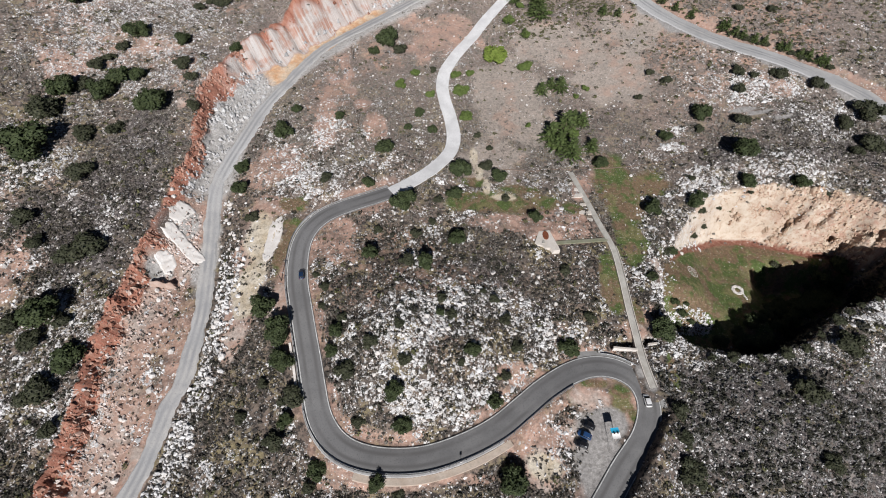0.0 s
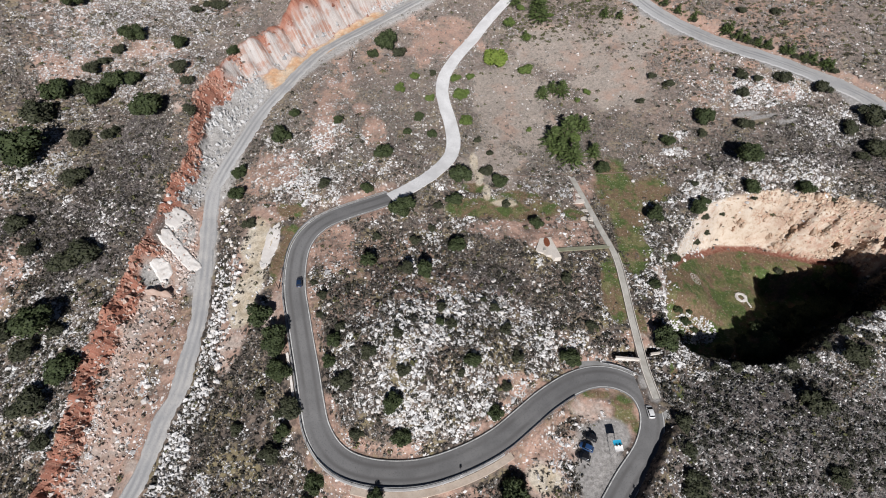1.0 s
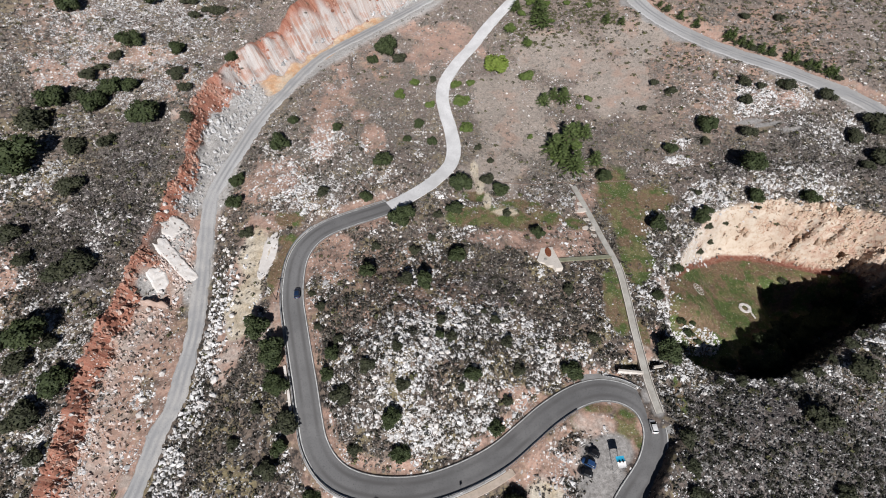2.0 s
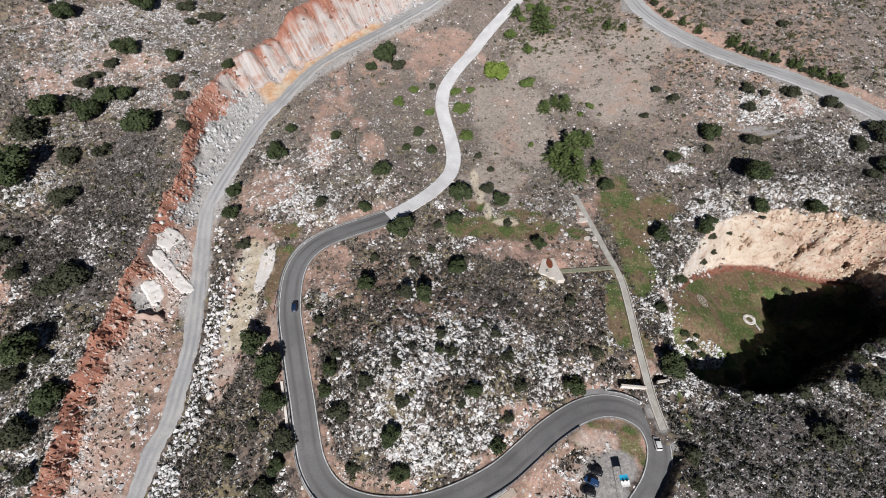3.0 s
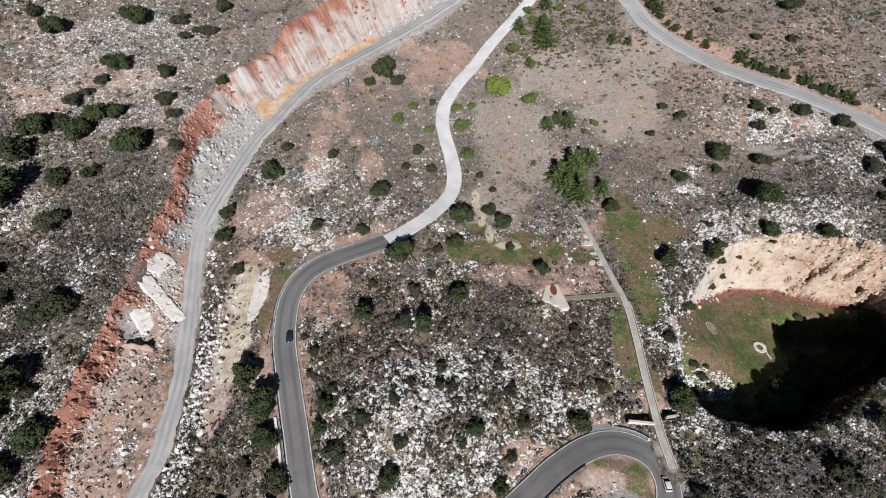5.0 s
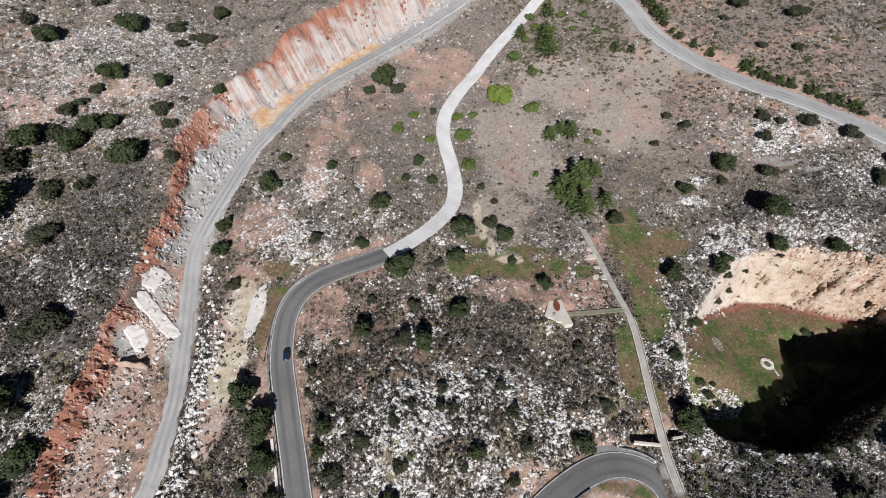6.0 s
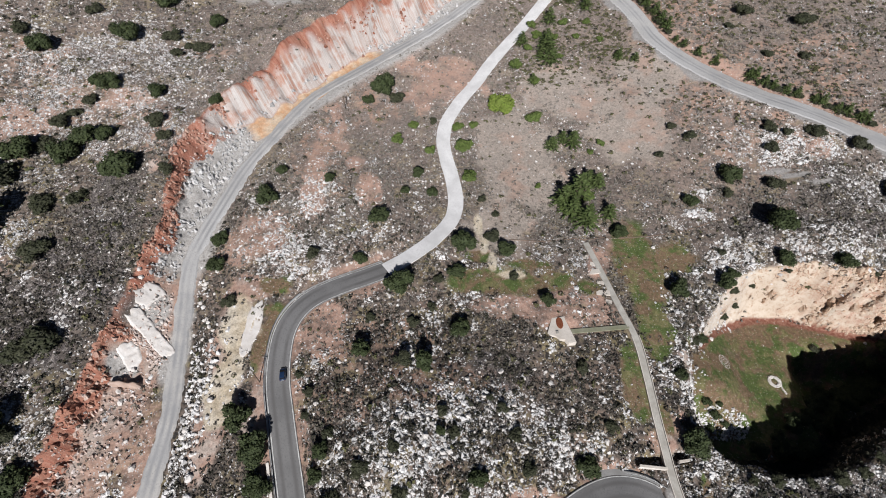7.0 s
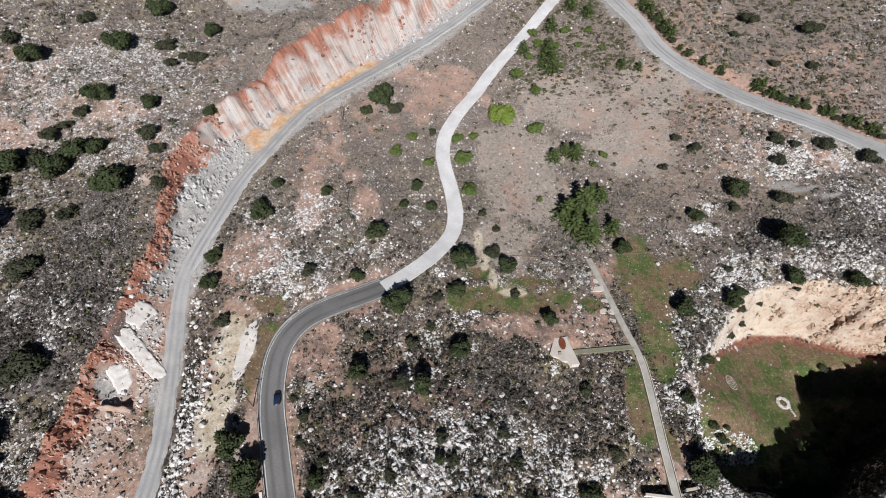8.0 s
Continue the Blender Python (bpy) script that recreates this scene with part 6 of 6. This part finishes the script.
# thicket added on the sinkhole's shady walls, its dark colour deepening their shade
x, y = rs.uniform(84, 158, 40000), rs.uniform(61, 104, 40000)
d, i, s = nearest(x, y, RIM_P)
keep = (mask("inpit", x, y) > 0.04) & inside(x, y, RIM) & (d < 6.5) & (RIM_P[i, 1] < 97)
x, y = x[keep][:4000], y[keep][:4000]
tufts("shade_deepening_thicket", x, y, 0.7 + 0.6 * rs.rand(len(x)), DARK_SHRUB, "dark thicket added to deepen the shade on the sinkhole wall", 8, 1.0)

# green tussocks in the field, the sinkhole and along verges
x, y = sites(90000)
dens = 0.012 + 0.05 * smooth((112 - y) / 10) * smooth((x + 48) / 6) * smooth((62 - x) / 6) * np.clip(0.5 + 2.5 * value_noise(x, y, 11, 104), 0, 2) + 0.05 * mask("grass", x, y) + 0.03 * mask("meadow", x, y)
keep = (rs.rand(len(x)) < dens) & (mask("clear", x, y) > 0.3)
x, y = x[keep], y[keep]
tufts("grass_tussocks", x, y, 0.22 + 0.3 * rs.rand(len(x)) ** 2, TUSSOCK, "green and yellowing grass tufts in the field and sinkhole", 5, 0.3)

# crags on the sinkhole's sunny wall
CRAG = worn("wall_crag", (0.50, 0.41, 0.32), (0.36, 0.23, 0.155), 0.7, 2.5, 0.95, 0.1)
for k, (cx, cy, n) in enumerate([(108.4, 117.2, 4), (125.8, 113.8, 4), (133.5, 111.0, 3), (142.5, 112.4, 4), (123.7, 115.8, 3), (129.5, 117.0, 3), (136.0, 115.0, 3), (116.0, 118.5, 2)]):
    rr = random.Random(70 + k)
    z0 = level(cx, cy)
    ob = thing("rock_crag", pose(cx, cy, z0), "jutting beige crag on the sinkhole wall", "rock", "crags on the sinkhole wall")
    for _ in range(n):
        dx, dy, r = rr.uniform(-2.2, 2.2), rr.uniform(-1.2, 1.2), rr.uniform(0.7, 1.3)
        bm = bmesh.new()
        bmesh.ops.create_icosphere(bm, subdivisions=2, radius=r, matrix=Matrix.Diagonal((0.6, 0.9, 1.5, 1)))
        for v in bm.verts:
            v.co += noise.noise_vector(v.co * 1.3 + Vector((k * 5, _ * 3, 0))) * 0.55 * r
        bmesh.ops.translate(bm, verts=bm.verts, vec=(dx, dy, level(cx + dx, cy + dy) - z0 + 0.1 * r))
        part("rock", bm, CRAG, ob)

# fallen rocks at the foot of the sinkhole's western wall
a, q = rs.rand(420) * 6.283, np.sqrt(rs.rand(420))
shards("fallen_rocks", 81.5 + 8.5 * q * np.cos(a), 77.5 + 4.5 * q * np.sin(a), 0.2 + 0.5 * rs.rand(420) ** 2, ROCKS, "white fallen rocks at the foot of the sinkhole wall", (0.6, 1.2))

# rings laid out of white stones on the sinkhole's grass
def stone_rings(name, cx, cy, rings, size, label, tail=0):
    rr = random.Random(int(cx))
    z0 = level(cx, cy)
    ob = thing(name, pose(cx, cy, z0), label, "stone ring")
    spots = [(math.cos(a) * q, math.sin(a) * q) for q in rings for a in np.arange(0, 6.1, size * (1.9 if size < 0.2 else 1.15) / q)]
    spots += [(rings[-1] * 0.75 + 0.12 * k, -rings[-1] * 0.8 - size * 1.5 * k) for k in range(tail)]
    bm = bmesh.new()
    bmesh.ops.create_icosphere(bm, subdivisions=1, radius=1.0)
    for v in bm.verts:
        v.co *= rr.uniform(0.8, 1.15)
    first = part("stone", bm, LIME, ob)
    for k, (dx, dy) in enumerate(spots):
        q = size * rr.uniform(0.75, 1.25)
        o = first if k == 0 else new("stone", first.data)
        o.parent = ob
        o.location = (dx, dy, level(cx + dx, cy + dy) - z0 + 0.2 * q)
        o.rotation_euler = (0, 0, rr.random() * 6)
        o.scale = (q, q * rr.uniform(0.7, 1.0), q * 0.7)


stone_rings("stone_labyrinth", 87.5, 95.6, (0.7, 1.4, 2.1), 0.11, "concentric rings of small white stones laid on grass")
stone_rings("stone_ring", 104.0, 91.4, (1.3, 1.75), 0.42, "thick ring of piled white stones on the sinkhole floor", 5)

# rough hillside under the start of the flight
rq = np.random.RandomState(8)
rs, keep_rs = rq, rs
x, y = rq.uniform(-120, 130, 26000), rq.uniform(-45, 19, 26000)
patchy = value_noise(x, y, 9, 43) + 0.8 * value_noise(x, y, 3.5, 44)
a = (rq.rand(len(x)) < 0.4 + 0.9 * patchy) & (mask("clear", x, y) > 0.6)
shards("limestone_scatter", x[a], y[a], 0.15 + 0.4 * rq.rand(a.sum()) ** 2, ROCKS, "white limestone blocks scattered over the lower slope")
a = (rq.rand(len(x)) < 0.42 - 0.6 * patchy) & (mask("clear", x, y) > 0.6)
tufts("dry_scrub", x[a] + 0.7, y[a], 0.36 + 0.55 * rq.rand(a.sum()) ** 2, SCRUB, "low dark grey thorny scrub on the lower slope")
rs = keep_rs

# single boulders along the track
BOULDERS = [raw_mesh("boulder", ICO_V * (1 + 0.4 * (rs.rand(12, 1) - 0.5)) * (1, 0.8, 0.75), np.vstack([ICO_F, [(0, 1, 2), (0, 2, 3), (0, 3, 4), (0, 4, 5), (0, 5, 1)]]), LIME) for _ in range(6)]
for k in range(110):
    s0 = rs.randint(0, 75)
    side = rs.uniform(-12, -4.5) if k % 5 < 3 else rs.uniform(4.5, 15)
    nrm = sideways(p)[s0]
    x, y = p[s0] + nrm * side
    o = new("boulder", BOULDERS[k % 6])
    r = 0.55 + 0.75 * rs.rand() ** 2
    o.matrix_world = pose(x, y, level(x, y) + 0.2 * r, rs.uniform(-20, 20), rs.uniform(-20, 20), rs.uniform(0, 360)) @ Matrix.Diagonal((r, r, r, 1))
    tagged(o, "angular pale limestone boulder in rubble beside the track", "boulder", "boulders")

# single limestone blocks standing out on the knoll inside the bend and round the sinkhole
BLOCKS = []
for k in range(6):
    rr = random.Random(40 + k)
    bm = bmesh.new()
    low = [bm.verts.new((math.cos(a * 1.0472) * rr.uniform(0.7, 1.2), math.sin(a * 1.0472) * rr.uniform(0.6, 1.0), -0.4)) for a in range(6)]
    mid = [bm.verts.new((v.co.x * rr.uniform(0.75, 1.05), v.co.y * rr.uniform(0.75, 1.05), rr.uniform(0.15, 0.5))) for v in low]
    tip = bm.verts.new((rr.uniform(-0.2, 0.2), rr.uniform(-0.2, 0.2), rr.uniform(0.5, 0.9)))
    for a in range(6):
        b = (a + 1) % 6
        bm.faces.new((low[a], low[b], mid[b], mid[a]))
        bm.faces.new((mid[a], mid[b], tip))
    me = bpy.data.meshes.new("limestone_block")
    bm.to_mesh(me)
    bm.free()
    me.materials.append(LIME)
    BLOCKS.append(me)
made = 0
while made < 200:
    if made % 4:
        x, y = rs.uniform(-34, 44), rs.uniform(40, 90)
    else:
        x, y = rs.uniform(68, 135), rs.uniform(54, 132)
    one = (np.array([x]), np.array([y]))
    if mask("clear", *one)[0] < 1.5 or mask("core", *one)[0] > 0.1 or mask("pitwall", *one)[0] > 0.2 or rs.rand() > 0.25 + 0.75 * mask("white", *one)[0]:
        continue
    o = new("limestone_block", BLOCKS[made % 6])
    r = 0.5 + 0.6 * rs.rand() ** 2
    o.matrix_world = pose(x, y, level(x, y), rs.uniform(-12, 12), rs.uniform(-12, 12), rs.uniform(0, 360)) @ Matrix.Diagonal((r, r, r, 1))
    tagged(o, "pale angular limestone block among thorny scrub", "boulder", "limestone blocks")
    made += 1
